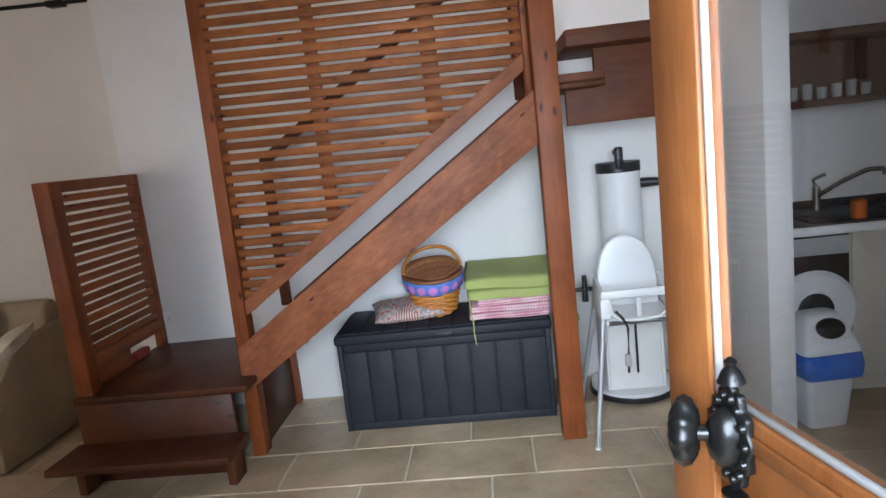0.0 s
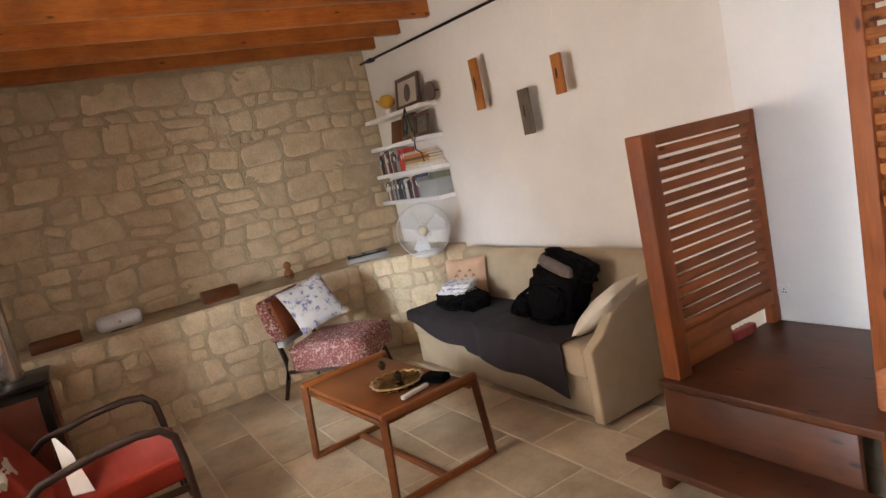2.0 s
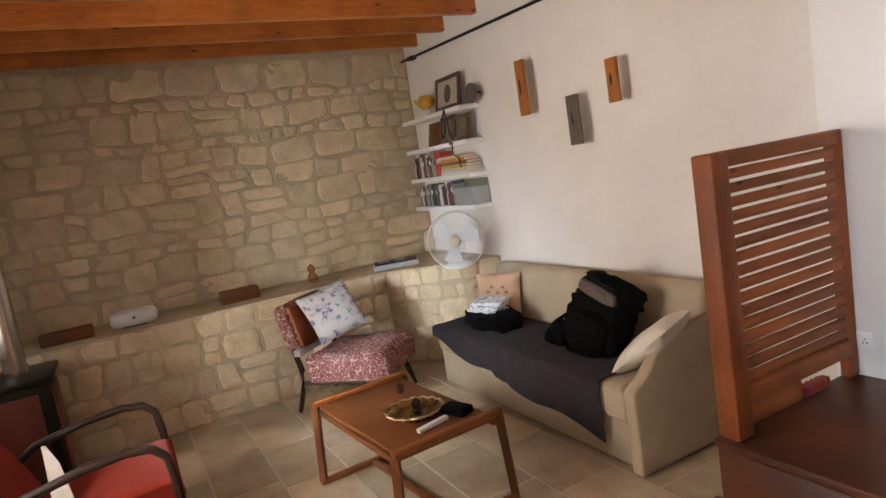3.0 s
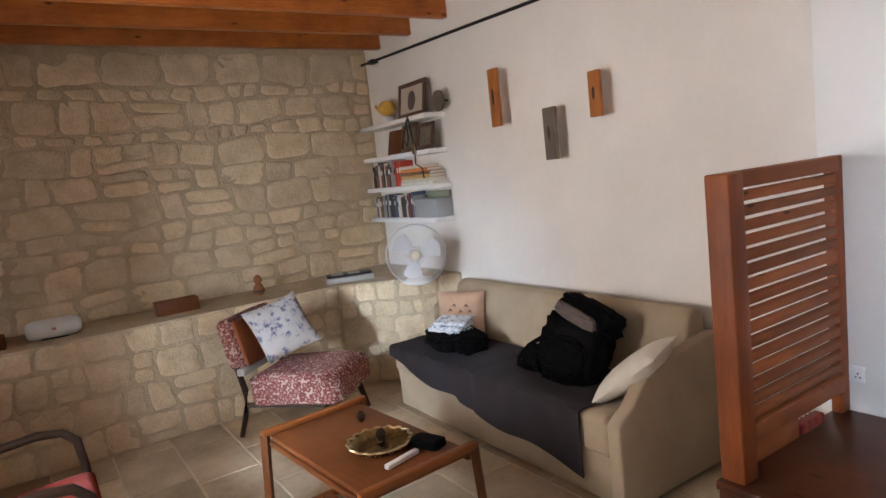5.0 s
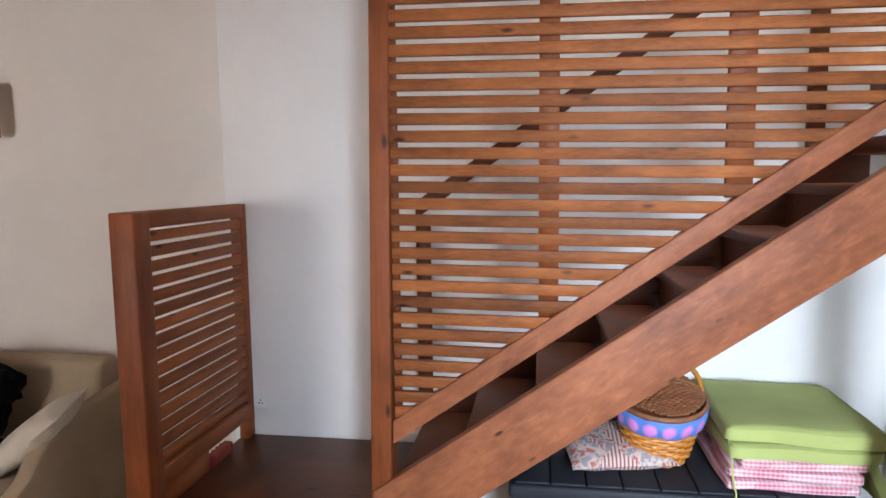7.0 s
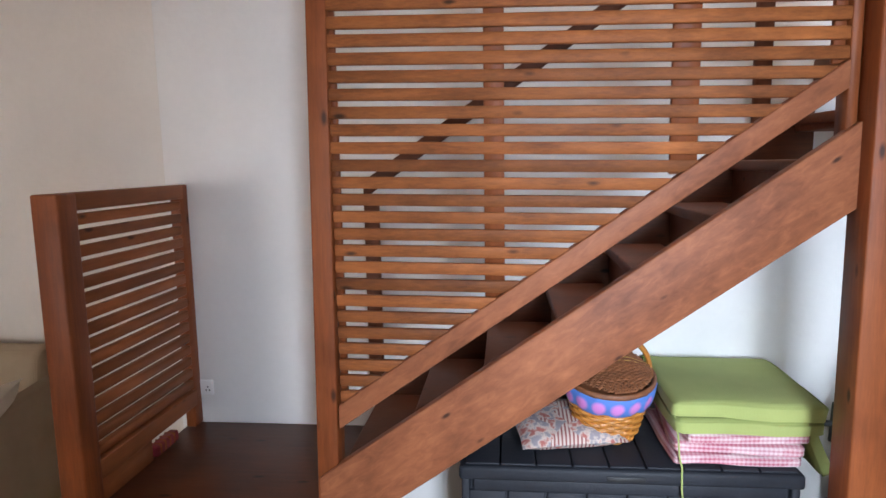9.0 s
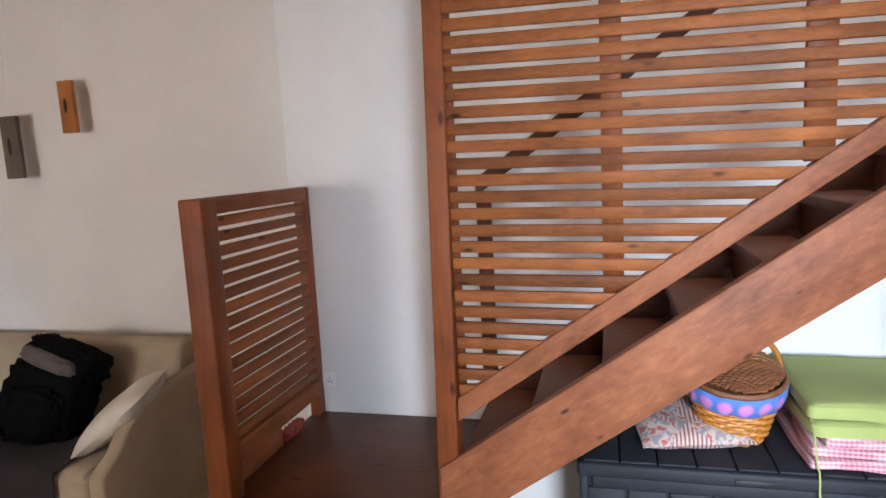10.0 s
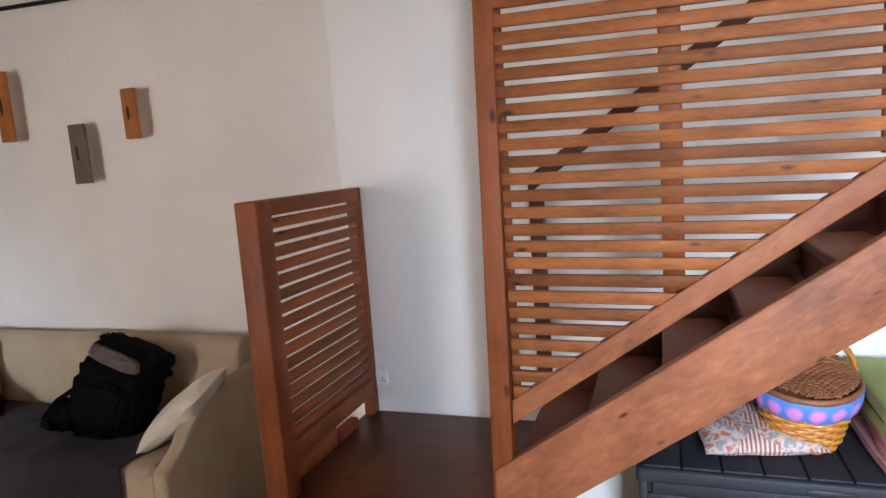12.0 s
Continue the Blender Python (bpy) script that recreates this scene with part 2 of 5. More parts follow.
def prism(bm, outline, axis, a, b):
    """A flat outline pushed from a to b along an axis: outline in the other two axes, in order."""
    def at(p, d):
        return {"x": (d, p[0], p[1]), "y": (p[0], d, p[1]), "z": (p[0], p[1], d)}[axis]
    one = [bm.verts.new(at(p, a)) for p in outline]
    two = [bm.verts.new(at(p, b)) for p in outline]
    bm.faces.new(one)
    bm.faces.new(two[::-1])
    for k in range(len(outline)):
        j = (k + 1) % len(outline)
        bm.faces.new((one[j], one[k], two[k], two[j]))
    bmesh.ops.recalc_face_normals(bm, faces=bm.faces[:])
    return bm


def rounded(bm, offset, seg=2, angle=40):
    edges = [e for e in bm.edges if len(e.link_faces) == 2 and e.calc_face_angle(0) > radians(angle)]
    bmesh.ops.bevel(bm, geom=edges, offset=offset, segments=seg, affect="EDGES", profile=0.5)
    return bm


def pillow(w, d, h, power=2.6, res=14, lumps=0.006, m=None, seed=0):
    """A stuffed cushion: squarish in plan, full in the middle, thin at the seam."""
    bm = bmesh.new()
    for side in (1, -1):
        grid = []
        for i in range(res + 1):
            row = []
            for j in range(res + 1):
                u, v = 2 * i / res - 1, 2 * j / res - 1
                full = max(0.0, (1 - abs(u) ** power) * (1 - abs(v) ** power)) ** 0.5
                pinch = 1 - 0.07 * (1 - abs(u) ** 2) * abs(v) ** 6 - 0.0
                pinch2 = 1 - 0.07 * (1 - abs(v) ** 2) * abs(u) ** 6
                n = noise.noise(Vector((u * 2 + seed, v * 2 - seed, side))) * lumps * 2
                row.append(bm.verts.new((u * w / 2 * pinch2, v * d / 2 * pinch, side * (full * h / 2 + n * full))))
            grid.append(row)
        for i in range(res):
            for j in range(res):
                f = (grid[i][j], grid[i + 1][j], grid[i + 1][j + 1], grid[i][j + 1])
                bm.faces.new(f if side > 0 else f[::-1])
    bmesh.ops.remove_doubles(bm, verts=bm.verts[:], dist=1e-5)
    if m is not None:
        bm.transform(m)
    return bm


def slab(w, d, h, r=0.03, seg=3, lumps=0.004, m=None, seed=0.0):
    """A soft pad: rounded block with slightly uneven faces."""
    bm = one_box((-w / 2, -d / 2, -h / 2), (w / 2, d / 2, h / 2))
    bmesh.ops.subdivide_edges(bm, edges=bm.edges[:], cuts=5, use_grid_fill=True)
    edges = [e for e in bm.edges if e.calc_face_angle(0) > 0.5]
    bmesh.ops.bevel(bm, geom=edges, offset=r, segments=seg, affect="EDGES", profile=0.5)
    for v in bm.verts:
        p = v.co * 4 + Vector((seed, seed, seed))
        v.co += Vector((noise.noise(p), noise.noise(p + Vector((9, 0, 0))), noise.noise(p + Vector((0, 9, 0))))) * lumps
    if m is not None:
        bm.transform(m)
    return bm


def soft(ob, angle=50):
    me = ob.data
    me.shade_smooth()
    me.set_sharp_from_angle(angle=radians(angle))
    return ob


def mesh_of(name, bm, mat):
    me = bpy.data.meshes.new(name)
    bm.normal_update()
    bm.to_mesh(me)
    bm.free()
    for one in mat if isinstance(mat, (list, tuple)) else (mat,):
        me.materials.append(one)
    return me


def structure(name, bm, mat, label="", category=""):
    ob = new(name, mesh_of(name, bm, mat))
    soft(ob, 35)
    return tagged(ob, label, category, kind="structure")


def thing(name, at, label, category, group=""):
    ob = new(name)
    ob.empty_display_size = 0.1
    ob.matrix_world = at if isinstance(at, Matrix) else Matrix.Translation(at)
    return tagged(ob, label, category, group)


def root(ob):
    m = ob.matrix_basis.copy()
    while ob.parent:
        ob = ob.parent
        m = ob.matrix_basis @ m
    return m


def part(name, bm, mat, parent, label="", local=False, angle=50):
    """One mesh under a thing; bm is in the world's axes unless local."""
    if not local:
        bm.transform(root(parent).inverted())
    ob = new(name, mesh_of(name, bm, mat))
    soft(ob, angle)
    ob.parent = parent
    if label:
        ob["label"] = label
    return ob


def single(name, bm, mat, label, category, group="", at=None, angle=50):
    """A thing of one mesh, in the world's axes, with its origin at its base."""
    cs = [v.co for v in bm.verts]
    if at is None:
        at = Vector(((min(c.x for c in cs) + max(c.x for c in cs)) / 2, (min(c.y for c in cs) + max(c.y for c in cs)) / 2, min(c.z for c in cs)))
    bm.transform(Matrix.Translation(-Vector(at)))
    ob = new(name, mesh_of(name, bm, mat))
    soft(ob, angle)
    ob.location = at
    return tagged(ob, label, category, group)


# ---- the room ----
WEST, EAST, SOUTH, NORTH, JOG, TOP = -6.30, 3.10, 0.30, 4.17, 4.095, 2.98

# north wall in two planes: behind the sofa and, set forward, behind the stair
structure("wall_north", one_box((WEST - 0.4, NORTH, -0.1), (-2.28, NORTH + 0.4, TOP + 0.2), 0.0), WALL, "white plastered wall behind the sofa", "wall")
structure("wall_north_stair", one_box((-2.277, JOG, -0.1), (EAST + 0.4, NORTH + 0.4, TOP + 0.2), 0.012, 2), WALL_BRIGHT, "white plastered wall behind the staircase", "wall")
structure("wall_east", one_box((EAST, -0.2, -0.1), (EAST + 0.4, JOG, TOP + 0.2)), WALL, "white plastered kitchen wall", "wall")
structure("partition_wall", one_box((1.155, 3.10, 0), (1.27, JOG - 0.002, TOP), 0.01, 2), WALL_BRIGHT, "white plastered partition beside the kitchen", "wall")


def pierced(name, openings, x0, x1, label):
    """The south wall: piers, sills and lintels round its openings."""
    bm = bmesh.new()
    x = x0
    for a, b, z0, z1 in openings:
        box(bm, (x, -0.2, -0.1), (a, SOUTH, TOP + 0.2))
        if z0 > 0:
            box(bm, (a, -0.2, -0.1), (b, SOUTH, z0))
        box(bm, (a, -0.2, z1), (b, SOUTH, TOP + 0.2))
        x = b
    box(bm, (x, -0.2, -0.1), (x1, SOUTH, TOP + 0.2))
    return structure(name, bm, WALL, label, "wall")


pierced("wall_south", [(-5.45, -4.55, 0.85, 1.95), (-3.75, -2.85, 0.95, 2.05), (-0.46, 0.53, 0.0, 2.2), (2.15, 3.05, 1.05, 2.0)], WEST - 0.4, EAST + 0.4, "thick white wall with the entrance and windows")
structure("wall_west", one_box((WEST - 0.4, -0.2, -0.1), (WEST, NORTH, TOP + 0.2)), MORTAR, "rubble limestone wall with sandy mortar", "wall")
structure("floor", one_box((WEST - 0.4, -0.2, -0.16), (EAST + 0.4, NORTH + 0.4, -0.005)), GROUT, "flagstone floor with pale joints", "floor")
structure("ground", one_box((-60, -70, -0.3), (60, -0.2, -0.17)), plain("dusty_ground", (0.36, 0.31, 0.24), 0.95, 0, 0.2, 0.7), "dusty ground outside the entrance", "ground")

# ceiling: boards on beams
WELL = (-0.75, 1.12, 3.42, JOG - 0.001)  # unseen stairwell through the ceiling; its open shaft and fill lamp are added
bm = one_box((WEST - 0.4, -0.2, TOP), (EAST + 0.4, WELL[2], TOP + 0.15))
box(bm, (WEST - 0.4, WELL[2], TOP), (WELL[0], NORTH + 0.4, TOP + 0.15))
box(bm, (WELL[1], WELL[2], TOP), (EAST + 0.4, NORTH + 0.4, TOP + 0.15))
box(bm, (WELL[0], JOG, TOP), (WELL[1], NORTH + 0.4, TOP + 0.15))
structure("ceiling", bm, plain("ceiling_plaster", (0.72, 0.68, 0.62), 0.9, 0, 0.08, 2.0, 0.3), "pale ceiling between stained beams", "ceiling")
beam_mesh = None
for k in range(17):
    x = -5.985 + 0.53 * k
    y1 = NORTH if x < -2.4 else JOG
    if WELL[0] < x < WELL[1] + 0.08:
        y1 = WELL[2]
    bm = one_box((-0.075, SOUTH - y1, -0.21), (0.0, 0.05, 0.0), 0.008, 2)
    ob = new("ceiling_beam", mesh_of("ceiling_beam", bm, BEAM))
    soft(ob)
    ob.location = (x, y1 - 0.002, 2.80 + 0.21)
    tagged(ob, "orange-brown stained timber ceiling beam", "beam", "ceiling beams", "structure")

# shaft walls above the stair are added, unseen, round the fill lamp
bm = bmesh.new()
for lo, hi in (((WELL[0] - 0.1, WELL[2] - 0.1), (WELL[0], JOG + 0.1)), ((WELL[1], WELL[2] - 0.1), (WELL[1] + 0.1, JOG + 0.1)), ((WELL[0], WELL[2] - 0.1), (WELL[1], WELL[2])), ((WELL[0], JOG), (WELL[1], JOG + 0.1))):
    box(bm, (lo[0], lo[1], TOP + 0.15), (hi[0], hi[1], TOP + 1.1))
structure("stairwell_walls", bm, WALL_BRIGHT, "unseen white shaft walls added above the stair", "wall")


# ---- stone ledge along the west wall ----
ledge = prism(bmesh.new(), [(WEST + 0.002, SOUTH + 0.002), (-5.65, SOUTH + 0.002), (-5.65, 3.32), (-5.24, 3.86), (-5.10, NORTH - 0.002), (WEST + 0.002, NORTH - 0.002)], "z", 0.0, 0.835)
structure("stone_ledge", ledge, MORTAR, "rubble stone bench along the wall, cream limestone", "ledge")


# ---- staircase, landing and screens ----
SLOPE = 0.695
REDW = wood("reddish_board", (0.07, 0.020, 0.008), (0.165, 0.050, 0.018), "x", 0.55)
stair = thing("staircase", (-1.0, 3.7, 0), "brown stained timber staircase with slatted side against the wall", "staircase")


def line(z0, x):
    return z0 + SLOPE * (x + 1.318)


def sloped(z_low, z_high, x0, x1, y0, y1, bevel=0.004):
    bm = prism(bmesh.new(), [(x0, line(z_low, x0)), (x1, line(z_low, x1)), (x1, line(z_high, x1)), (x0, line(z_high, x0))], "y", y0, y1)
    return rounded(bm, bevel, 2, 30)


part("stringer", sloped(0.400, 0.648, -1.388, 0.245, 3.330, 3.375), STRING, stair, "broad reddish-brown stringer with faint knots")
part("wall_stringer", sloped(0.395, 0.668, -1.30, 0.42, 4.05, 4.092), TREAD, stair)
part("newel_post", rounded(prism(bmesh.new(), [(-1.41, 0), (-1.335, 0), (-1.300, 2.795), (-1.360, 2.795)], "y", 3.345, 3.437), 0.006, 2, 30), POST, stair)
part("tall_post", one_box((0.219, 3.268, 0), (0.333, 3.384, 2.795), 0.006, 2), POST, stair, "square orange-brown post standing on the floor")
part("right_stile", one_box((0.185, 3.352, 1.62), (0.217, 3.42, 2.795), 0.004), POST, stair)
part("slat_rail", sloped(0.765, 0.845, -1.318, 0.185, 3.340, 3.385), STRING, stair)
for i in range(8):
    x = -1.30 + 0.237 * i
    z = 0.455 + 0.165 * (i + 1)
    y1 = 4.048
    back = 0.262 if i < 2 else 0.237 - (0.012, 0.022, 0.035, 0.035, 0.035, 0.035)[i - 2]
    part("tread", one_box((x - 0.025, 3.377, z - 0.038), (x + back, y1, z), 0.006, 2), REDW, stair)
    if i < 7:
        part("riser", one_box((x, 3.377, z - 0.165), (x + 0.02, y1, z - 0.0385)), REDW, stair)
part("landing_fascia", rounded(prism(bmesh.new(), [(0.40, 1.535), (0.952, 1.535), (0.952, 1.902), (0.55, 1.902), (0.55, 1.712), (0.40, 1.712)], "y", 3.60, 3.64), 0.005, 2, 30), REDW, stair, "dark red-brown board under the upper steps")
part("upper_step", one_box((0.40, 3.46, 1.905), (0.952, 4.05, 1.985), 0.006, 2), REDW, stair)
part("upper_step", one_box((0.345, 3.49, 1.715), (0.585, 4.05, 1.765), 0.006, 2), REDW, stair)
for x0, x1, y0 in ((-0.842, -0.780, 3.375), (-0.290, -0.212, 3.375), (-1.317, -1.295, 3.375), (0.150, 0.184, 3.375)):
    bm = one_box((x0, y0, line(0.84, x0) + 0.02), (x1, y0 + 0.022, 2.795), 0.003)
    part("batten", bm, POST, stair)
random.seed(4)


def gap_centre(k, x):
    return 2.065 + 0.0531 * k - 0.019 * (x + 1.07)


for k in range(-24, 14):
    lo, hi = gap_centre(k, 0) + 0.008, gap_centre(k + 1, 0) - 0.0085
    xa = -1.313
    za, zb = lo - 0.019 * xa, hi - 0.019 * xa
    x1 = min(0.184, -1.318 + (za - 0.815) / (SLOPE + 0.019))
    x2 = min(0.184, x1 + 0.051)
    if x2 < -1.24:
        continue
    d = random.uniform(-0.001, 0.001)
    outline = [(xa, za + d), (max(x1, xa + 0.01), lo - 0.019 * x1 + d), (x2, hi - 0.019 * x2 - d), (xa, zb + d)]
    bm = prism(bmesh.new(), outline, "y", 3.350 + random.uniform(-0.0015, 0.0015), 3.370)
    part("slat", rounded(bm, 0.003, 1, 30), SLAT, stair)
part("handrail", sloped(1.508, 1.578, -1.36, 0.42, 3.99, 4.03), REDW, stair, "dark red-brown wall-side handrail")
for x in (-1.33, 0.20):
    part("baluster", one_box((x - 0.03, 3.992, line(0.66, x)), (x + 0.03, 4.028, line(1.475, x)), 0.004), REDW, stair)

landing = thing("stair_landing", (-1.75, 3.6, 0), "dark brown stained wooden landing platform", "landing")
part("deck", one_box((-2.225, 3.188, 0.418), (-1.312, 4.092, 0.455), 0.008, 2), TREAD, landing, "smooth dark brown boarded top")
part("front_board", one_box((-2.215, 3.192, 0.0), (-1.40, 3.222, 0.417), 0.004), TREAD, landing)
part("side_board", one_box((-1.40, 3.44, 0.0), (-1.37, 4.09, 0.417), 0.003), TREAD, landing)
part("back_post", one_box((-1.42, 4.02, 0.0), (-1.345, 4.09, 0.416), 0.004), POST, landing)
part("left_board", one_box((-2.21, 3.23, 0.0), (-2.18, 4.09, 0.417), 0.003), TREAD, landing)

step = thing("entry_step", (-1.77, 3.05, 0), "low dark brown wooden step below the landing", "step")
part("tread", one_box((-2.235, 2.915, 0.178), (-1.335, 3.19, 0.215), 0.008, 2), TREAD, step)
part("leg", one_box((-2.19, 3.06, 0), (-2.145, 3.185, 0.177), 0.004), REDW, step)
part("leg", one_box((-1.425, 3.06, 0), (-1.38, 3.185, 0.177), 0.004), REDW, step)

screen = thing("slatted_screen", (-2.175, 3.66, 0.455), "waist-high brown slatted wooden screen on the landing edge", "screen")
part("front_post", one_box((-2.215, 3.212, 0.456), (-2.125, 3.302, 1.545), 0.007, 2), POST, screen, "orange-brown corner post, worn at the foot")
part("back_post", one_box((-2.215, 4.02, 0.456), (-2.170, 4.092, 1.545), 0.006, 2), POST, screen)
part("top_rail", one_box((-2.212, 3.303, 1.487), (-2.150, 4.019, 1.545), 0.005, 2), SLATY, screen)
part("bottom_rail", one_box((-2.210, 3.303, 0.565), (-2.152, 4.019, 0.635), 0.005, 2), SLATY, screen)
part("toe_board", one_box((-2.20, 3.303, 0.4555), (-2.186, 3.70, 0.562), 0.003), SLATY, screen)
for k in range(16):
    z = 0.640 + 0.0532 * k
    ob = part("slat", one_box((-2.196, 3.296, z), (-2.168, 4.024, z + 0.037), 0.004), SLATY, screen)
tread_socket = thing("wall_socket", (-2.155, 4.1, 0.585), "white double wall socket plate on the plaster", "socket")
part("plate", one_box((-2.20, 4.084, 0.585), (-2.11, 4.0945, 0.655), 0.004, 2), WHITEP, tread_socket)
# black blocks on the uncut plate paint the shade inside the pin holes
for dx in (-0.025, 0.02):
    for ox, oz in ((0, 0.035), (-0.008, 0.02), (0.008, 0.02)):
        part("pin_hole", one_box((-2.155 + dx + ox - 0.003, 4.0825, 0.585 + oz), (-2.155 + dx + ox + 0.003, 4.0838, 0.585 + oz + 0.006)), BLACKP, tread_socket)


# ---- patterned cloths ----
def gingham(name, c, white, scale):
    m, nt, b = material(name)
    v = coords(nt, (scale, scale, scale))
    sep = node(nt, "ShaderNodeSeparateXYZ", [(0, v)])
    bands = []
    for k in ("X", "Y", "Z"):
        fr = node(nt, "ShaderNodeMath", [(0, sep.outputs[k])], operation="FRACT").outputs[0]
        bands.append(node(nt, "ShaderNodeMath", [(0, fr), (1, 0.5)], operation="GREATER_THAN").outputs[0])
    one = mix(nt, bands[0], white, c)
    two = mix(nt, bands[1], white, c)
    three = mix(nt, bands[2], white, c)
    col = mix(nt, 0.5, mix(nt, 0.5, one, two), three)
    soil = noise_tex(nt, coords(nt), 8.0, 4)
    col = mix(nt, 0.25, col, ramp(nt, soil, [(0.3, tuple(x * 0.7 for x in c)), (0.7, white)]))
    nt.links.new(col, b.inputs["Base Color"])
    b.inputs["Roughness"].default_value = 0.95
    bump(nt, b, noise_tex(nt, coords(nt), 160.0, 3), 0.35, 0.004)
    return m


def printed(name, ground, ink, ink2, scale, size=0.34, ring=False):
    """Cloth printed with scattered motifs: blots, or rings."""
    m, nt, b = material(name)
    v = coords(nt)
    warp = node(nt, "ShaderNodeTexNoise", [("Vector", v), ("Scale", scale * 1.5), ("Detail", 3.0)])
    amt = 0.02 if ring else 0.10
    v2 = node(nt, "ShaderNodeVectorMath", [(0, warp.outputs["Color"]), (1, (amt, amt, amt))], operation="MULTIPLY").outputs[0]
    v3 = node(nt, "ShaderNodeVectorMath", [(0, v), (1, v2)], operation="ADD").outputs[0]
    vo = node(nt, "ShaderNodeTexVoronoi", [("Vector", v3), ("Scale", scale)])
    vo.inputs["Randomness"].default_value = 0.55 if ring else 1.0
    d = vo.outputs["Distance"]
    if ring:
        stops = [(size * 0.35, ink2), (size * 0.45, ground), (size * 0.62, ink), (size * 1.0, ink), (size * 1.15, ground)]
    else:
        stops = [(size * 0.4, ink), (size * 0.7, ink2), (size, ground)]
    col = ramp(nt, d, stops)
    blot = noise_tex(nt, v, scale * 0.6, 4)
    col = mix(nt, ramp_value(nt, blot, 0.38, 0.46) if not ring else 0.0, ground, col) if not ring else col
    nt.links.new(col, b.inputs["Base Color"])
    b.inputs["Roughness"].default_value = 0.95
    bump(nt, b, noise_tex(nt, v, 180.0, 3), 0.3, 0.004)
    return m


def ramp_value(nt, source, a, b):
    c = ramp(nt, source, [(a, (0, 0, 0)), (b, (1, 1, 1))])
    return node(nt, "ShaderNodeRGBToBW", [(0, c)]).outputs[0]


LINEN = woven("beige_linen", (0.47, 0.37, 0.25), (0.40, 0.31, 0.205))
CHAR = woven("charcoal_throw", (0.040, 0.031, 0.034), (0.026, 0.020, 0.022), relief=0.6, sheen=0.02)
PEACH = woven("peach_cloth", (0.66, 0.43, 0.29))
IVORY = woven("ivory_cotton", (0.72, 0.65, 0.54), (0.62, 0.55, 0.45))
NYLON = plain("black_nylon", (0.0035, 0.0035, 0.004), 0.85, 0, 0.25, 20, 0.5, 300, spec=0.07)
MESHY = plain("grey_brown_mesh", (0.10, 0.075, 0.065), 0.7, 0, 0.3, 30, 0.4, 400)
GREEN = woven("lime_green_cotton", (0.41, 0.46, 0.16), (0.36, 0.41, 0.135), relief=0.15)
GING = gingham("pink_gingham", (0.50, 0.09, 0.15), (0.80, 0.66, 0.66), 66)
FLORAL = printed("blue_floral_cotton", (0.44, 0.40, 0.36), (0.10, 0.105, 0.16), (0.30, 0.285, 0.31), 19.0, 0.55)
RINGS = printed("red_ring_velvet", (0.44, 0.29, 0.235), (0.165, 0.036, 0.030), (0.28, 0.09, 0.065), 29.0, 0.56, True)
RUST = woven("rust_velvet", (0.30, 0.095, 0.035), (0.22, 0.065, 0.025))
PATCH, nt, b = material("patchwork_print")
pv = coords(nt)
cell = node(nt, "ShaderNodeTexVoronoi", [("Vector", pv), ("Scale", 13.0)])
pick = node(nt, "ShaderNodeSeparateXYZ", [(0, cell.outputs["Color"])]).outputs["X"]
wave = node(nt, "ShaderNodeTexWave", [("Vector", pv), ("Scale", 22.0), ("Distortion", 0.6)], bands_direction="X").outputs["Fac"]
lines = ramp(nt, wave, [(0.34, (0.34, 0.12, 0.11)), (0.50, (0.70, 0.57, 0.48))])
blots = ramp(nt, noise_tex(nt, pv, 26.0, 3), [(0.42, (0.34, 0.30, 0.32)), (0.50, (0.70, 0.58, 0.50)), (0.60, (0.50, 0.16, 0.13))])
patch_colour = mix(nt, ramp_value(nt, pick, 0.38, 0.40), lines, blots)
nt.links.new(patch_colour, b.inputs["Base Color"])
b.inputs["Roughness"].default_value = 0.95
bump(nt, b, noise_tex(nt, pv, 160.0, 3), 0.3, 0.004)
RED = woven("red_upholstery", (0.33, 0.032, 0.015), (0.25, 0.024, 0.012))
TEAK = wood("oiled_teak", (0.10, 0.030, 0.008), (0.19, 0.061, 0.016), "x", 0.5, knots=False)
TEAKY = wood("oiled_teak_across", (0.18, 0.056, 0.014), (0.32, 0.106, 0.028), "y", 0.42, knots=False)
DARKW = wood("dark_bent_wood", (0.022, 0.012, 0.008), (0.055, 0.028, 0.018), "y", 0.35, knots=False)
BRASS = plain("aged_brass", (0.30, 0.20, 0.085), 0.26, 1.0, 0.3, 25, 0.3)
BRIGHT = plain("rubbed_brass", (0.48, 0.36, 0.20), 0.3, 1.0, 0.2, 40, 0.2)
PLAQUE = wood("orange_wood", (0.27, 0.085, 0.018), (0.44, 0.165, 0.038), "z", 0.55, knots=False)
GREYP = plain("grey_plastic", (0.42, 0.42, 0.41), 0.4, 0, 0.06, relief=0.05)
DECK = plain("anthracite_resin", (0.020, 0.022, 0.028), 0.58, 0, 0.22, 9, 0.3, 60, spec=0.3)
WICKER = plain("golden_wicker", (0.52, 0.205, 0.035), 0.4, 0, 0.25, 40, 0.4, vary=3.0)
WICKERD = plain("brown_wicker", (0.23, 0.085, 0.035), 0.5, 0, 0.3, 40, 0.4, vary=3.0)
STRAW = plain("pale_cane", (0.60, 0.36, 0.10), 0.4, 0, 0.2, 40, 0.3)


# ---- sofa and what lies on it ----
sofa = thing("sofa", (-3.85, 3.74, 0), "beige linen two-seat sofa with one curved arm", "sofa")
part("base", rounded(one_box((-4.88, 3.375, 0.015), (-2.862, 4.12, 0.27)), 0.012), LINEN, sofa)
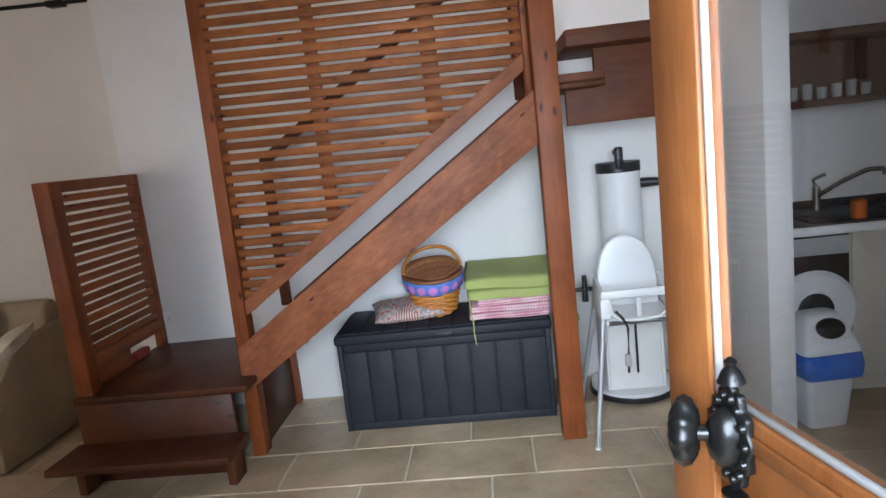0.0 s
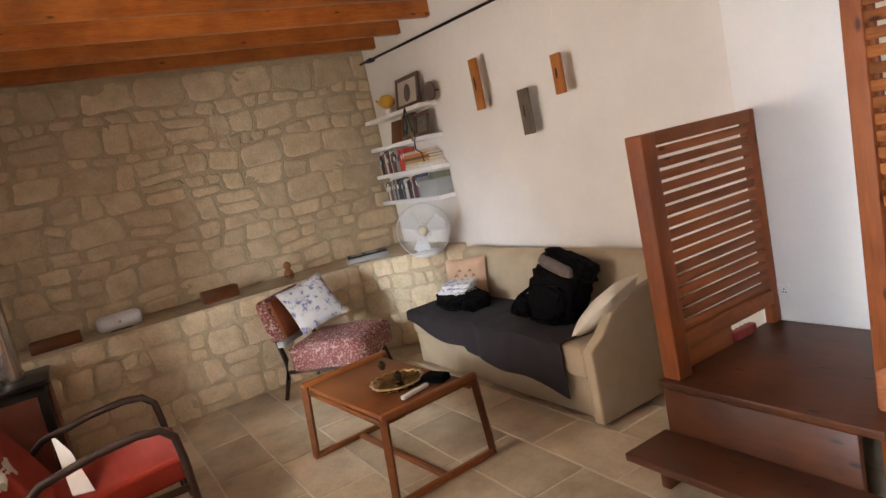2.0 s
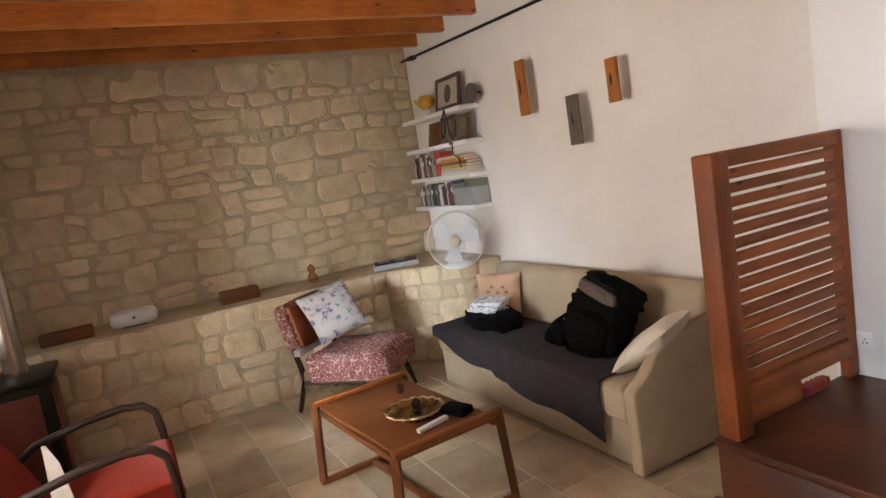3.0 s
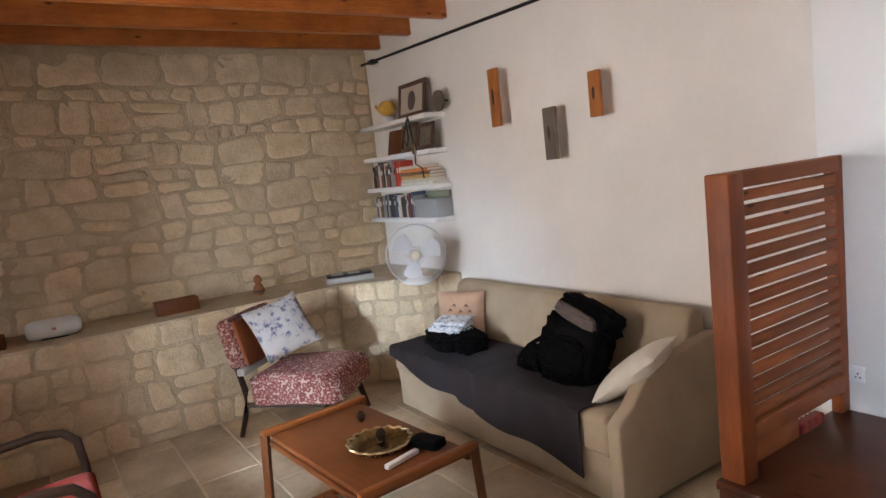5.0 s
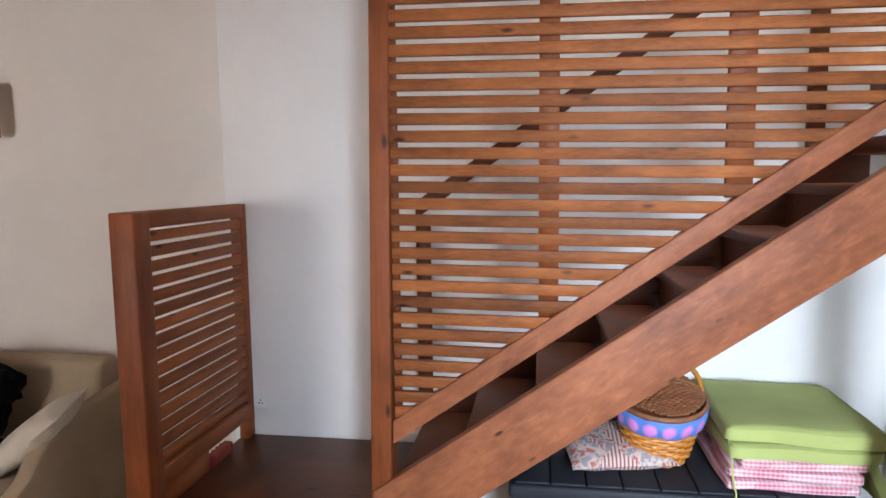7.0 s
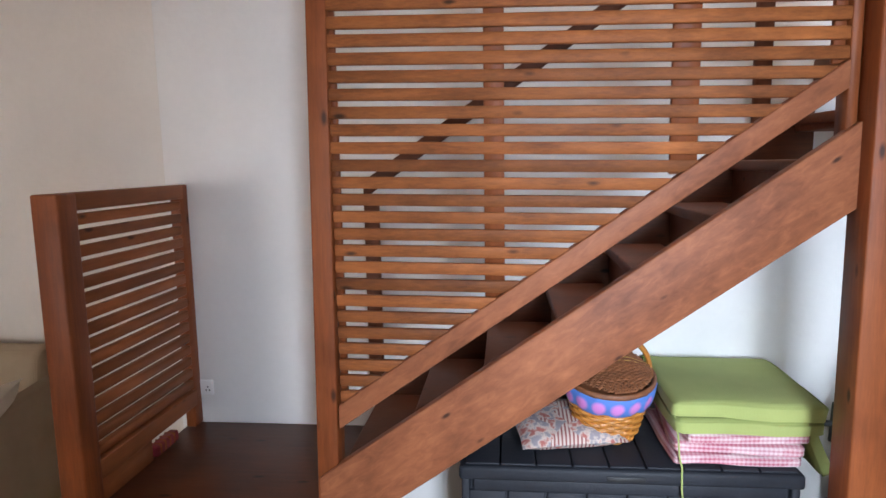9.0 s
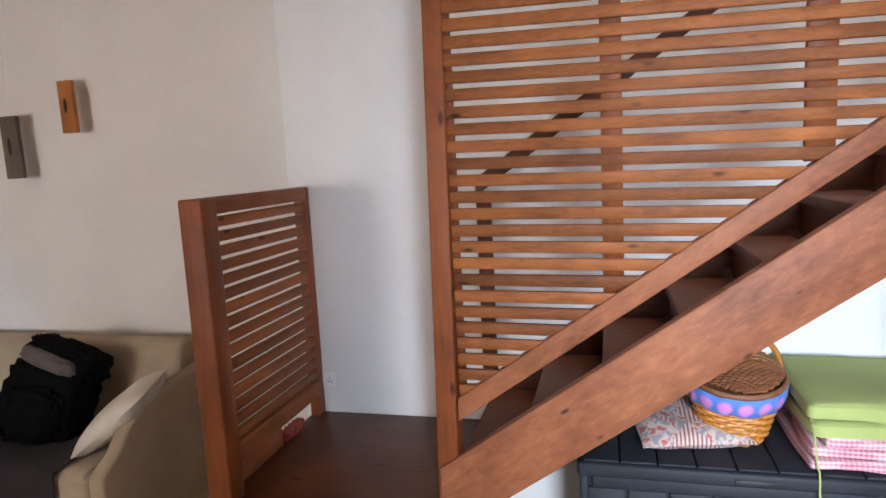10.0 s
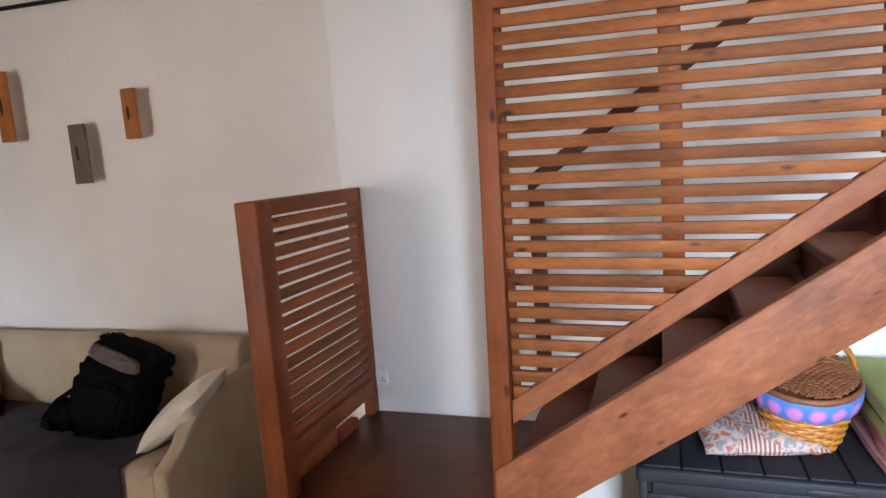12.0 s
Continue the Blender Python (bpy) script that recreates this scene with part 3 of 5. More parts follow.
part("seat_cushion", slab(0.95, 0.56, 0.18, 0.035, m=pose(-4.395, 3.625, 0.36)), LINEN, sofa)
part("seat_cushion", slab(0.95, 0.56, 0.18, 0.035, m=pose(-3.437, 3.625, 0.36), seed=3.0), LINEN, sofa)
bm = prism(bmesh.new(), [(3.87, 0.27), (3.92, 0.60), (3.955, 0.80), (4.00, 0.83), (4.07, 0.83), (4.12, 0.79), (4.12, 0.27)], "x", -4.88, -2.862)
part("backrest", rounded(bm, 0.03, 3, 25), LINEN, sofa)
bm = prism(bmesh.new(), [(3.325, 0.015), (3.325, 0.44), (3.36, 0.465), (3.43, 0.505), (3.50, 0.585), (3.57, 0.635), (3.70, 0.665), (4.12, 0.71), (4.12, 0.015)], "x", -2.86, -2.785)
part("arm_panel", rounded(bm, 0.016, 2, 35), LINEN, sofa, "curved outer arm panel")
part("arm_roll", slab(0.16, 0.54, 0.20, 0.05, m=pose(-2.943, 3.60, 0.355)), LINEN, sofa)
part("arm_front", rounded(one_box((-3.02, 3.33, 0.272), (-2.863, 3.372, 0.43)), 0.02, 3), LINEN, sofa)
part("end_piece", slab(0.10, 0.34, 0.40, 0.04, m=pose(-4.90, 3.93, 0.47)), LINEN, sofa)

bm = bmesh.new()
cols, rows = 46, 26
grid = []
for i in range(cols + 1):
    u = i / cols
    x = -4.885 + u * 1.862
    hem = 0.40 - 0.05 * min(1, u / 0.15) - 0.17 * u + 0.018 * math.sin(u * 17) - (0.03 if u > 0.44 else 0)
    drop = 0.475 - hem
    total = 0.52 + drop
    col = []
    for j in range(rows + 1):
        s = j / rows * total
        rumple = 0.007 * noise.noise(Vector((x * 5, s * 7, 1)))
        dip = 0.012 * math.exp(-((x + 3.915) / 0.02) ** 2)
        if s < 0.52:
            p = (x, 3.855 - s, 0.468 + rumple - dip)
        else:
            p = (x, 3.325 + rumple + dip - 0.008 * math.sin(min(1.0, (s - 0.52) / 0.06) * math.pi / 2), 0.466 - (s - 0.52))
        col.append(bm.verts.new(p))
    grid.append(col)
for i in range(cols):
    for j in range(rows):
        bm.faces.new((grid[i][j], grid[i + 1][j], grid[i + 1][j + 1], grid[i][j + 1]))
bmesh.ops.recalc_face_normals(bm, faces=bm.faces[:])
bmesh.ops.solidify(bm, geom=bm.faces[:], thickness=0.006)
single("throw_blanket", bm, CHAR, "charcoal throw spread over the sofa seat, edge hanging crooked", "blanket")

pack = thing("backpack", pose(-3.345, 3.575, 0.465, -20, 10, 16), "black hiking backpack slumped against the sofa back", "backpack")


def sack(w, d, h, m, seed, rough=0.05):
    """A limp stuffed shape: rounded, sagging, creased."""
    bm = bmesh.new()
    bmesh.ops.create_icosphere(bm, subdivisions=4, radius=1.0)
    for v in bm.verts:
        n = v.co.normalized()
        e = 0.62
        c = Vector([math.copysign(abs(q) ** e, q) for q in n])
        p = n * 1.6 + Vector((seed, -seed, seed * 0.5))
        fold = noise.noise(p) + 0.5 * noise.noise(p * 2.6) + 0.3 * abs(noise.noise(p * 5.2))
        v.co = Vector((c.x * w / 2, c.y * d / 2, c.z * h / 2)) * (1 + 0.16 * fold) + n * rough * 0.4 * noise.noise(p * 4)
    bm.transform(m)
    return bm


part("body", sack(0.37, 0.22, 0.40, pose(0, 0, 0.185), 2.0), NYLON, pack, local=True)
part("lid", sack(0.36, 0.24, 0.15, pose(0.035, 0.015, 0.375, 0, 14, 0), 5.0), NYLON, pack, local=True)
part("mesh_pocket", sack(0.25, 0.07, 0.075, pose(0.0, -0.10, 0.355, 8, 16, 0), 7.0, 0.02), MESHY, pack, "grey-brown mesh pocket", local=True)
part("front_pocket", sack(0.26, 0.12, 0.22, pose(-0.01, -0.085, 0.13), 9.0), NYLON, pack, local=True)
part("side_pocket", sack(0.13, 0.17, 0.15, pose(-0.19, -0.03, 0.075), 1.0), NYLON, pack, local=True)
part("strap", tube(bmesh.new(), [(-0.19, -0.03, 0.20), (-0.25, -0.06, 0.13), (-0.28, -0.08, 0.05), (-0.25, -0.12, 0.02), (-0.19, -0.14, 0.015)], 0.012), NYLON, pack, local=True)
part("strap", tube(bmesh.new(), [(0.08, -0.13, 0.06), (0.05, -0.16, 0.02), (-0.02, -0.18, 0.013), (-0.05, -0.21, 0.013)], 0.009), NYLON, pack, local=True)

single("scatter_cushion", pillow(0.42, 0.34, 0.13, m=pose(-2.93, 3.625, 0.600, 6, -38, 14), seed=1), IVORY, "plain ivory cushion leaning on the sofa arm", "cushion")
peach = thing("peach_cushion", pose(-4.62, 3.80, 0.635, 76, 0, 34), "peach cushion with small dark stitched motifs", "cushion")
part("cover", pillow(0.37, 0.32, 0.13, seed=4), PEACH, peach, local=True)
for k, (dx, dz) in enumerate(((-0.06, 0.01), (-0.03, 0.045), (0.02, 0.0), (0.06, 0.04), (0.09, 0.0))):
    part("stitched_motif", tube(bmesh.new(), [(dx - 0.012, dz, 0.064), (dx, dz + 0.018, 0.066), (dx + 0.012, dz, 0.064)], 0.0035, 6), NYLON, peach, local=True)
bag = thing("soft_bag", pose(-4.45, 3.60, 0.476, 0, 0, -12), "soft black bag lying open on the throw", "bag")
part("body", sack(0.50, 0.34, 0.11, pose(0, 0, 0.052), 3.0), NYLON, bag, local=True)
part("side_flap", sack(0.22, 0.24, 0.10, pose(0.19, 0.03, 0.055, 0, 14, 10), 6.0), NYLON, bag, local=True)
SHIRT = printed("washed_blue_print", (0.66, 0.68, 0.70), (0.06, 0.09, 0.18), (0.30, 0.36, 0.46), 30.0, 0.5)
clothes = thing("folded_clothes", pose(-4.46, 3.585, 0.575, 0, 0, 14), "folded white and blue printed clothes on a bag", "clothes")
for k in range(3):
    part("garment", slab(0.27 - 0.02 * k, 0.17, 0.028, 0.012, 3, 0.008, pose(0.01 * k, 0.012 * k, 0.014 + 0.027 * k, 3 * k, 2, 9 * k), k * 3.0), SHIRT, clothes, local=True)

# ---- slipper chair ----
chair = thing("slipper_chair", pose(-5.17, 2.72, 0, 0, 0, -48), "low armless chair in red ring-patterned velvet, dark legs", "chair")
part("seat", slab(0.62, 0.66, 0.23, 0.085, 4, 0.012, pose(0, 0.12, 0.33)), RINGS, chair, "thick rounded seat, red rings on cream", local=True)
part("backrest", slab(0.57, 0.14, 0.36, 0.06, 4, 0.006, pose(0, -0.315, 0.655, 14, 0, 0)), RINGS, chair, local=True)
part("back_panel", slab(0.53, 0.03, 0.32, 0.012, 3, 0.004, pose(0, -0.243, 0.66, 14, 0, 0)), RUST, chair, "plain rust-coloured inner back", local=True)
part("strap", one_box((-0.297, -0.28, 0.445), (0.297, -0.22, 0.495), 0.01, 2), GREYP, chair, "pale grey band between seat and back", local=True)
for sx in (-0.27, 0.27):
    part("rear_leg", tube(bmesh.new(), [(sx, -0.33, 0.012), (sx, -0.27, 0.18), (sx, -0.25, 0.34), (sx, -0.29, 0.50)], [0.017, 0.02, 0.022, 0.02], 8), DARKW, chair, local=True)
    part("front_leg", tube(bmesh.new(), [(sx, 0.40, 0.008), (sx, 0.36, 0.12), (sx, 0.32, 0.26)], [0.014, 0.022, 0.026], 8), DARKW, chair, local=True)
    part("side_rail", one_box((sx - 0.012, -0.25, 0.22), (sx + 0.012, 0.34, 0.25), 0.004), DARKW, chair, local=True)
single("floral_cushion", pillow(0.41, 0.41, 0.13, m=Matrix.Translation((-5.17, 2.66, 0.715)) @ Vector((0.82, -0.05, 0.5)).to_track_quat("Z", "Y").to_matrix().to_4x4() @ pose(0, 0, 0, 0, 0, 14), seed=7), FLORAL, "white cushion with blue floral print on the chair", "cushion")

# ---- coffee table ----
table = thing("coffee_table", pose(-3.55, 2.435, 0, 0, 0, 4.5), "low teak coffee table with sled legs", "table")
part("tabletop", rounded(one_box((-0.455, -0.262, 0.425), (0.475, 0.262, 0.45)), 0.005), TEAK, table, local=True)
for sx in (-0.465, 0.475):
    part("end_rail", one_box((sx - 0.018, -0.30, 0.447), (sx + 0.018, 0.30, 0.482), 0.008, 2), TEAKY, table, "raised end rail over the tabletop", local=True)
    for sy in (-1, 1):
        out = 1 if sx > 0 else -1
        bm = tube(bmesh.new(), [(sx, sy * 0.285, 0.455), (sx - 0.0 * out, sy * 0.315, 0.02)], [0.026, 0.024], 4)
        part("leg", bm, TEAK, table, local=True)
    part("floor_rail", one_box((sx - 0.017, -0.33, 0.002), (sx + 0.017, 0.33, 0.034), 0.006, 2), TEAKY, table, local=True)
part("side_rail", one_box((-0.45, -0.275, 0.395), (0.46, -0.255, 0.424), 0.004), TEAK, table, local=True)
part("side_rail", one_box((-0.45, 0.255, 0.395), (0.46, 0.275, 0.424), 0.004), TEAK, table, local=True)
part("stretcher", one_box((-0.45, -0.02, 0.005), (0.46, 0.02, 0.030), 0.004), TEAK, table, local=True)

tray = thing("brass_tray", (-3.43, 2.469, 0.4515), "round scalloped brass tray on the coffee table", "tray")
bm = bmesh.new()
seg = 64
rings = []
for r, z, wav in ((0.0, 0.004, 0), (0.09, 0.004, 0), (0.115, 0.006, 0), (0.13, 0.016, 0.2), (0.145, 0.028, 1.0), (0.146, 0.024, 1.0), (0.115, 0.001, 0), (0.0, 0.0, 0)):
    rings.append([bm.verts.new(((r + wav * 0.005 * math.cos(k * math.pi / 2)) * math.cos(2 * math.pi * k / seg), (r + wav * 0.005 * math.cos(k * math.pi / 2)) * math.sin(2 * math.pi * k / seg), z)) for k in range(seg)])
for a, b in zip(rings, rings[1:]):
    for k in range(seg):
        bm.faces.new((a[k], a[(k + 1) % seg], b[(k + 1) % seg], b[k]))
bmesh.ops.remove_doubles(bm, verts=bm.verts[:], dist=1e-5)
bmesh.ops.recalc_face_normals(bm, faces=bm.faces[:])
part("dish", bm, BRASS, tray, local=True)
pts = [((0.145 + 0.006 * math.cos(k * math.pi / 3)) * math.cos(2 * math.pi * k / 96), (0.145 + 0.006 * math.cos(k * math.pi / 3)) * math.sin(2 * math.pi * k / 96), 0.031 + 0.002 * math.cos(k * math.pi / 3)) for k in range(96)]
part("scalloped_rim", tube(bmesh.new(), pts, 0.0055, 6, True), BRIGHT, tray, "bright rubbed brass rim", local=True)


def pine_cone(at, s, label):
    bm = bmesh.new()
    for k in range(46):
        t = k / 45
        a = k * 2.4
        r = s * (0.55 * math.sin(math.pi * (0.12 + 0.86 * t)) + 0.06)
        c = Vector((r * math.cos(a), r * math.sin(a), s * 1.5 * t + 0.004))
        m = Matrix.Translation(c) @ pose(0, 0, 0, 0, 25 - 50 * t, math.degrees(a))
        box(bm, (-0.25 * s, -0.16 * s, -0.035 * s), (0.16 * s, 0.16 * s, 0.045 * s), 0, 1, m)
    cyl(bm, (0, 0, 0), (0, 0, s * 1.4), s * 0.42, s * 0.12, 8)
    bm.transform(Matrix.Translation(at))
    return single("pine_cone", bm, DARKW, label, "pine cone", "pine cones on the table")


pine_cone(Vector((-3.475, 2.50, 0.457)), 0.034, "small dark pine cone lying in the brass tray")
pine_cone(Vector((-3.775, 2.545, 0.4505)), 0.032, "small dark pine cone standing on the table")
single("black_pouch", slab(0.15, 0.10, 0.045, 0.02, 3, 0.012, pose(-3.265, 2.62, 0.474, 0, 0, 20)), NYLON, "small black pouch beside the brass tray", "pouch")
single("white_box", one_box((-0.014, -0.092, 0), (0.014, 0.092, 0.02), 0.003, 2, pose(-3.225, 2.465, 0.4505, 0, 0, 14)), WHITEP, "slim white box lying on the coffee table", "box")

# ---- red armchair ----
arm = thing("red_armchair", (-4.13, 0.98, 0), "low armchair with red cushions and dark bentwood arms", "armchair")
part("seat_cushion", slab(0.64, 0.64, 0.13, 0.045, 4, 0.010, pose(-4.01, 1.06, 0.36, 4, 0, 0)), RED, arm)
part("back_cushion", slab(0.64, 0.15, 0.50, 0.05, 4, 0.010, pose(-4.01, 0.62, 0.555, 24, 0, 0)), RED, arm)
for x in (-4.39, -3.64):
    pts = [(x, 0.52, 0.02), (x, 0.60, 0.30), (x, 0.66, 0.50), (x, 0.76, 0.575), (x, 1.00, 0.625), (x, 1.18, 0.64), (x, 1.28, 0.625), (x, 1.335, 0.57), (x, 1.35, 0.45), (x, 1.36, 0.2), (x, 1.37, 0.005)]
    part("bent_arm", tube(bmesh.new(), pts, 0.021, 10), DARKW, arm, "dark bentwood arm and leg in one curve")
    part("side_rail", one_box((x - 0.014, 0.60, 0.28), (x + 0.014, 1.35, 0.315), 0.005), DARKW, arm)
part("front_rail", one_box((-4.40, 1.33, 0.25), (-3.63, 1.36, 0.29), 0.005), DARKW, arm)
part("back_rail", one_box((-4.40, 0.60, 0.25), (-3.63, 0.63, 0.29), 0.005), DARKW, arm)
base, tip, wide = Vector((-3.80, 0.90, 0.418)), Vector((-4.16, 0.825, 0.63)), Vector((0.47, 0.88, 0.0))
ends = [base - wide * 0.055, base + wide * 0.055, base.lerp(tip, 0.72) + wide * 0.045, tip + wide * 0.01, tip - wide * 0.012, base.lerp(tip, 0.80) - wide * 0.02]
up = (tip - base).cross(wide).normalized() * 0.008
bm = bmesh.new()
lower = [bm.verts.new(p) for p in ends]
upper = [bm.verts.new(p + up) for p in ends]
bm.faces.new(lower)
bm.faces.new(upper[::-1])
for k in range(len(ends)):
    bm.faces.new((lower[k - 1], lower[k], upper[k], upper[k - 1]))
bmesh.ops.recalc_face_normals(bm, faces=bm.faces[:])
single("white_card", bm, plain("white_card", (0.80, 0.76, 0.68), 0.7, 0, 0.05), "cut white card standing on the armchair seat", "card")
bm = sack(0.26, 0.22, 0.16, pose(-3.80, 0.55, 0.62, 10, 8, 0), 4.0)
single("bundled_cloth", bm, IVORY, "crumpled cream cloth heaped on the armchair", "cloth")

# ---- stove ----
stove = thing("wood_stove", (-5.33, 0.60, 0), "black iron wood stove with a dark red door", "stove")
part("body", rounded(one_box((-5.60, 0.36, 0.06), (-5.10, 0.80, 0.74)), 0.015), DARK, stove)
part("top_plate", rounded(one_box((-5.63, 0.33, 0.741), (-5.07, 0.83, 0.775)), 0.008), DARK, stove)
part("door", rounded(one_box((-5.53, 0.801, 0.14), (-5.17, 0.815, 0.68)), 0.005), plain("oxide_red_enamel", (0.16, 0.035, 0.02), 0.4, 0, 0.25), stove, "dark red enamelled door")
part("side_panel", rounded(one_box((-5.099, 0.42, 0.14), (-5.088, 0.74, 0.68)), 0.004), plain("oxide_red_side", (0.16, 0.035, 0.02), 0.4, 0, 0.25), stove, "dark red enamelled side")
for x in (-5.55, -5.15):
    for y in (0.40, 0.76):
        part("foot", one_box((x - 0.03, y - 0.03, 0), (x + 0.03, y + 0.03, 0.059), 0.006), DARK, stove)
flue = thing("flue_pipe", (-5.33, 0.56, 0.776), "shiny steel flue pipe rising from the stove", "pipe")
part("pipe", cyl(bmesh.new(), (-5.33, 0.63, 0.776), (-5.33, 0.63, 2.97), 0.065, None, 28), CHROME, flue)
for z in (0.80, 1.65):
    part("collar", cyl(bmesh.new(), (-5.33, 0.63, z), (-5.33, 0.63, z + 0.035), 0.072, None, 28), CHROME, flue)

# ---- on the stone ledge ----
LT = 0.8355
radio = thing("white_speaker", pose(-5.90, 1.35, LT, 0, 0, 88), "rounded white portable speaker on the stone ledge", "speaker")
bm = bmesh.new()
tube(bm, [(-0.165, 0, 0.068), (-0.15, 0, 0.068), (-0.11, 0, 0.068), (0.11, 0, 0.068), (0.15, 0, 0.068), (0.165, 0, 0.068)], [0.03, 0.055, 0.066, 0.066, 0.055, 0.03], 20)
part("shell", bm, plain("pale_grey_shell", (0.62, 0.62, 0.60), 0.4, 0, 0.05), radio, local=True)
part("button", cyl(bmesh.new(), (0, -0.064, 0.072), (0, -0.070, 0.072), 0.012, None, 14), CHROME, radio, local=True)
part("foot", one_box((-0.08, -0.03, 0), (0.08, 0.03, 0.008), 0.002), BLACKP, radio, local=True)
TERRA = plain("terracotta", (0.32, 0.13, 0.055), 0.85, 0, 0.2, 12, 0.4)


def wooden_tray(at, w, d, h, label):
    ob = thing("wooden_crate", at, label, "crate")
    part("bottom", one_box((-w / 2, -d / 2, 0), (w / 2, d / 2, 0.012), 0.002), TEAK, ob, local=True)
    for sy in (-1, 1):
        part("side", one_box((-w / 2, sy * d / 2 - 0.006, 0.0125), (w / 2, sy * d / 2 + 0.006, h), 0.002), TEAK, ob, local=True)
    for sx in (-1, 1):
        part("end", one_box((sx * (w / 2 - 0.006) - 0.006, -d / 2 + 0.0065, 0.0125), (sx * (w / 2 - 0.006) + 0.006, d / 2 - 0.0065, h), 0.002), TEAK, ob, local=True)
    return ob


wooden_tray(pose(-5.93, 2.14, LT, 0, 0, 90), 0.30, 0.12, 0.10, "small open wooden box on the stone ledge")
wooden_tray(pose(-5.90, 0.90, LT, 0, 0, 90), 0.34, 0.16, 0.08, "low wooden box with papers on the stone ledge")
single("paper_slip", one_box((-0.05, -0.03, 0), (0.05, 0.03, 0.012), 0.003, 1, pose(-5.90, 0.93, LT + 0.013, 8, 0, 70)), WHITEP, "small white paper slip lying in a box", "paper")
lantern = thing("clay_lantern", Matrix.Translation((-5.98, 2.78, LT)) @ Matrix.Diagonal((0.72, 0.72, 0.72, 1)), "small brown clay lantern on the stone ledge", "lantern")
part("pot", lathe(bmesh.new(), [(0.04, 0), (0.055, 0.02), (0.062, 0.06), (0.05, 0.10), (0.03, 0.125)], 20), TERRA, lantern, local=True)
part("neck", lathe(bmesh.new(), [(0.026, 0.126), (0.045, 0.15), (0.048, 0.185), (0.03, 0.21), (0.012, 0.225)], 20), TERRA, lantern, local=True)
part("ring", lathe(bmesh.new(), [(0.055, 0.035), (0.066, 0.04), (0.066, 0.05), (0.055, 0.055)], 20), BLACKP, lantern, local=True)
rack = thing("wire_basket", pose(-5.80, 3.50, LT, 0, 0, 70), "flat grey box with black lid on the ledge corner", "box")
part("case", rounded(one_box((-0.20, -0.10, 0), (0.20, 0.10, 0.045)), 0.008), GREYP, rack, local=True)
part("lid", rounded(one_box((-0.19, -0.09, 0.0455), (0.19, 0.09, 0.06)), 0.005), BLACKP, rack, local=True)
for dx in (-0.1, 0.04):
    part("strip", one_box((dx - 0.05, -0.07, 0.0605), (dx + 0.05, 0.05, 0.066), 0.002), GREYP, rack, local=True)

# ---- fan ----
FC = Vector((-5.085, 3.755, 1.045))
fan = thing("desk_fan", pose(FC.x, FC.y, LT, 0, 0, 52), "pale grey desk fan on the stone ledge, switched off", "fan")
fz = FC.z - LT
part("base", lathe(bmesh.new(), [(0.12, 0), (0.12, 0.012), (0.09, 0.028), (0.03, 0.04)], 28), WHITEP, fan, local=True)
part("stem", cyl(bmesh.new(), (0, 0.03, 0.03), (0, 0.03, fz - 0.02), 0.016, 0.014, 14), WHITEP, fan, local=True)
bm = lathe(bmesh.new(), [(0.0, -0.10), (0.035, -0.095), (0.055, -0.06), (0.055, 0.0), (0.03, 0.03)], 22, pose(0, 0.055, fz, 90, 0, 0))
part("motor", bm, WHITEP, fan, local=True)
for nm, y in (("front_grille", -0.055), ("rear_grille", 0.035)):
    bm = bmesh.new()
    n = 84
    for k in range(n):
        a = 2 * math.pi * k / n
        pts = []
        for r, d in ((0.05, 0.75), (0.12, 0.95), (0.19, 0.75), (0.232, 0.0)):
            pts.append((r * math.cos(a + r * 0.8), d * (y + 0.01), fz + r * math.sin(a + r * 0.8)))
        tube(bm, pts, 0.0013, 4)
    tube(bm, [(0.234 * math.cos(2 * math.pi * k / 48), 0.0, fz + 0.234 * math.sin(2 * math.pi * k / 48)) for k in range(48)], 0.0055, 8, True)
    part(nm, bm, WHITEP, fan, local=True)
BLADE, nt, b = material("clear_grey_blade")
b.inputs["Base Color"].default_value = (0.86, 0.87, 0.88, 1)
b.inputs["Roughness"].default_value = 0.25
b.inputs["Transmission Weight"].default_value = 0.25
for k in range(3):
    bm = bmesh.new()
    a0 = k * 2 * math.pi / 3 + 0.4
    vs = []
    for r, da, dy in ((0.03, -0.3, 0.012), (0.10, -0.62, 0.02), (0.19, -0.55, 0.02), (0.205, -0.1, 0.0), (0.19, 0.35, -0.018), (0.10, 0.35, -0.015), (0.03, 0.3, -0.01)):
        vs.append(bm.verts.new((r * math.cos(a0 + da), dy - 0.01, fz + r * math.sin(a0 + da))))
    bm.faces.new(vs)
    bmesh.ops.triangulate(bm, faces=bm.faces[:])
    bmesh.ops.solidify(bm, geom=bm.faces[:], thickness=0.003)
    part("blade", bm, BLADE, fan, local=True)
part("hub", lathe(bmesh.new(), [(0.0, 0.02), (0.03, 0.015), (0.045, 0.0), (0.045, -0.02)], 22, pose(0, -0.055, fz, 90, 0, 0)), plain("cream_hub", (0.72, 0.66, 0.52), 0.4), fan, "cream hub cap", local=True)

# ---- shelves in the corner ----
SHELF_Z = (2.125, 1.845, 1.57, 1.30)
for k, z in enumerate(SHELF_Z):
    sh = thing("wall_shelf", (-5.62, 4.08, z - 0.04), "white floating shelf fixed to the plaster", "shelf", "corner shelves")
    part("board", rounded(one_box((-6.22, 3.985, z - 0.036), (-5.095, 4.168, z)), 0.004), WHITEW, sh)

random.seed(8)
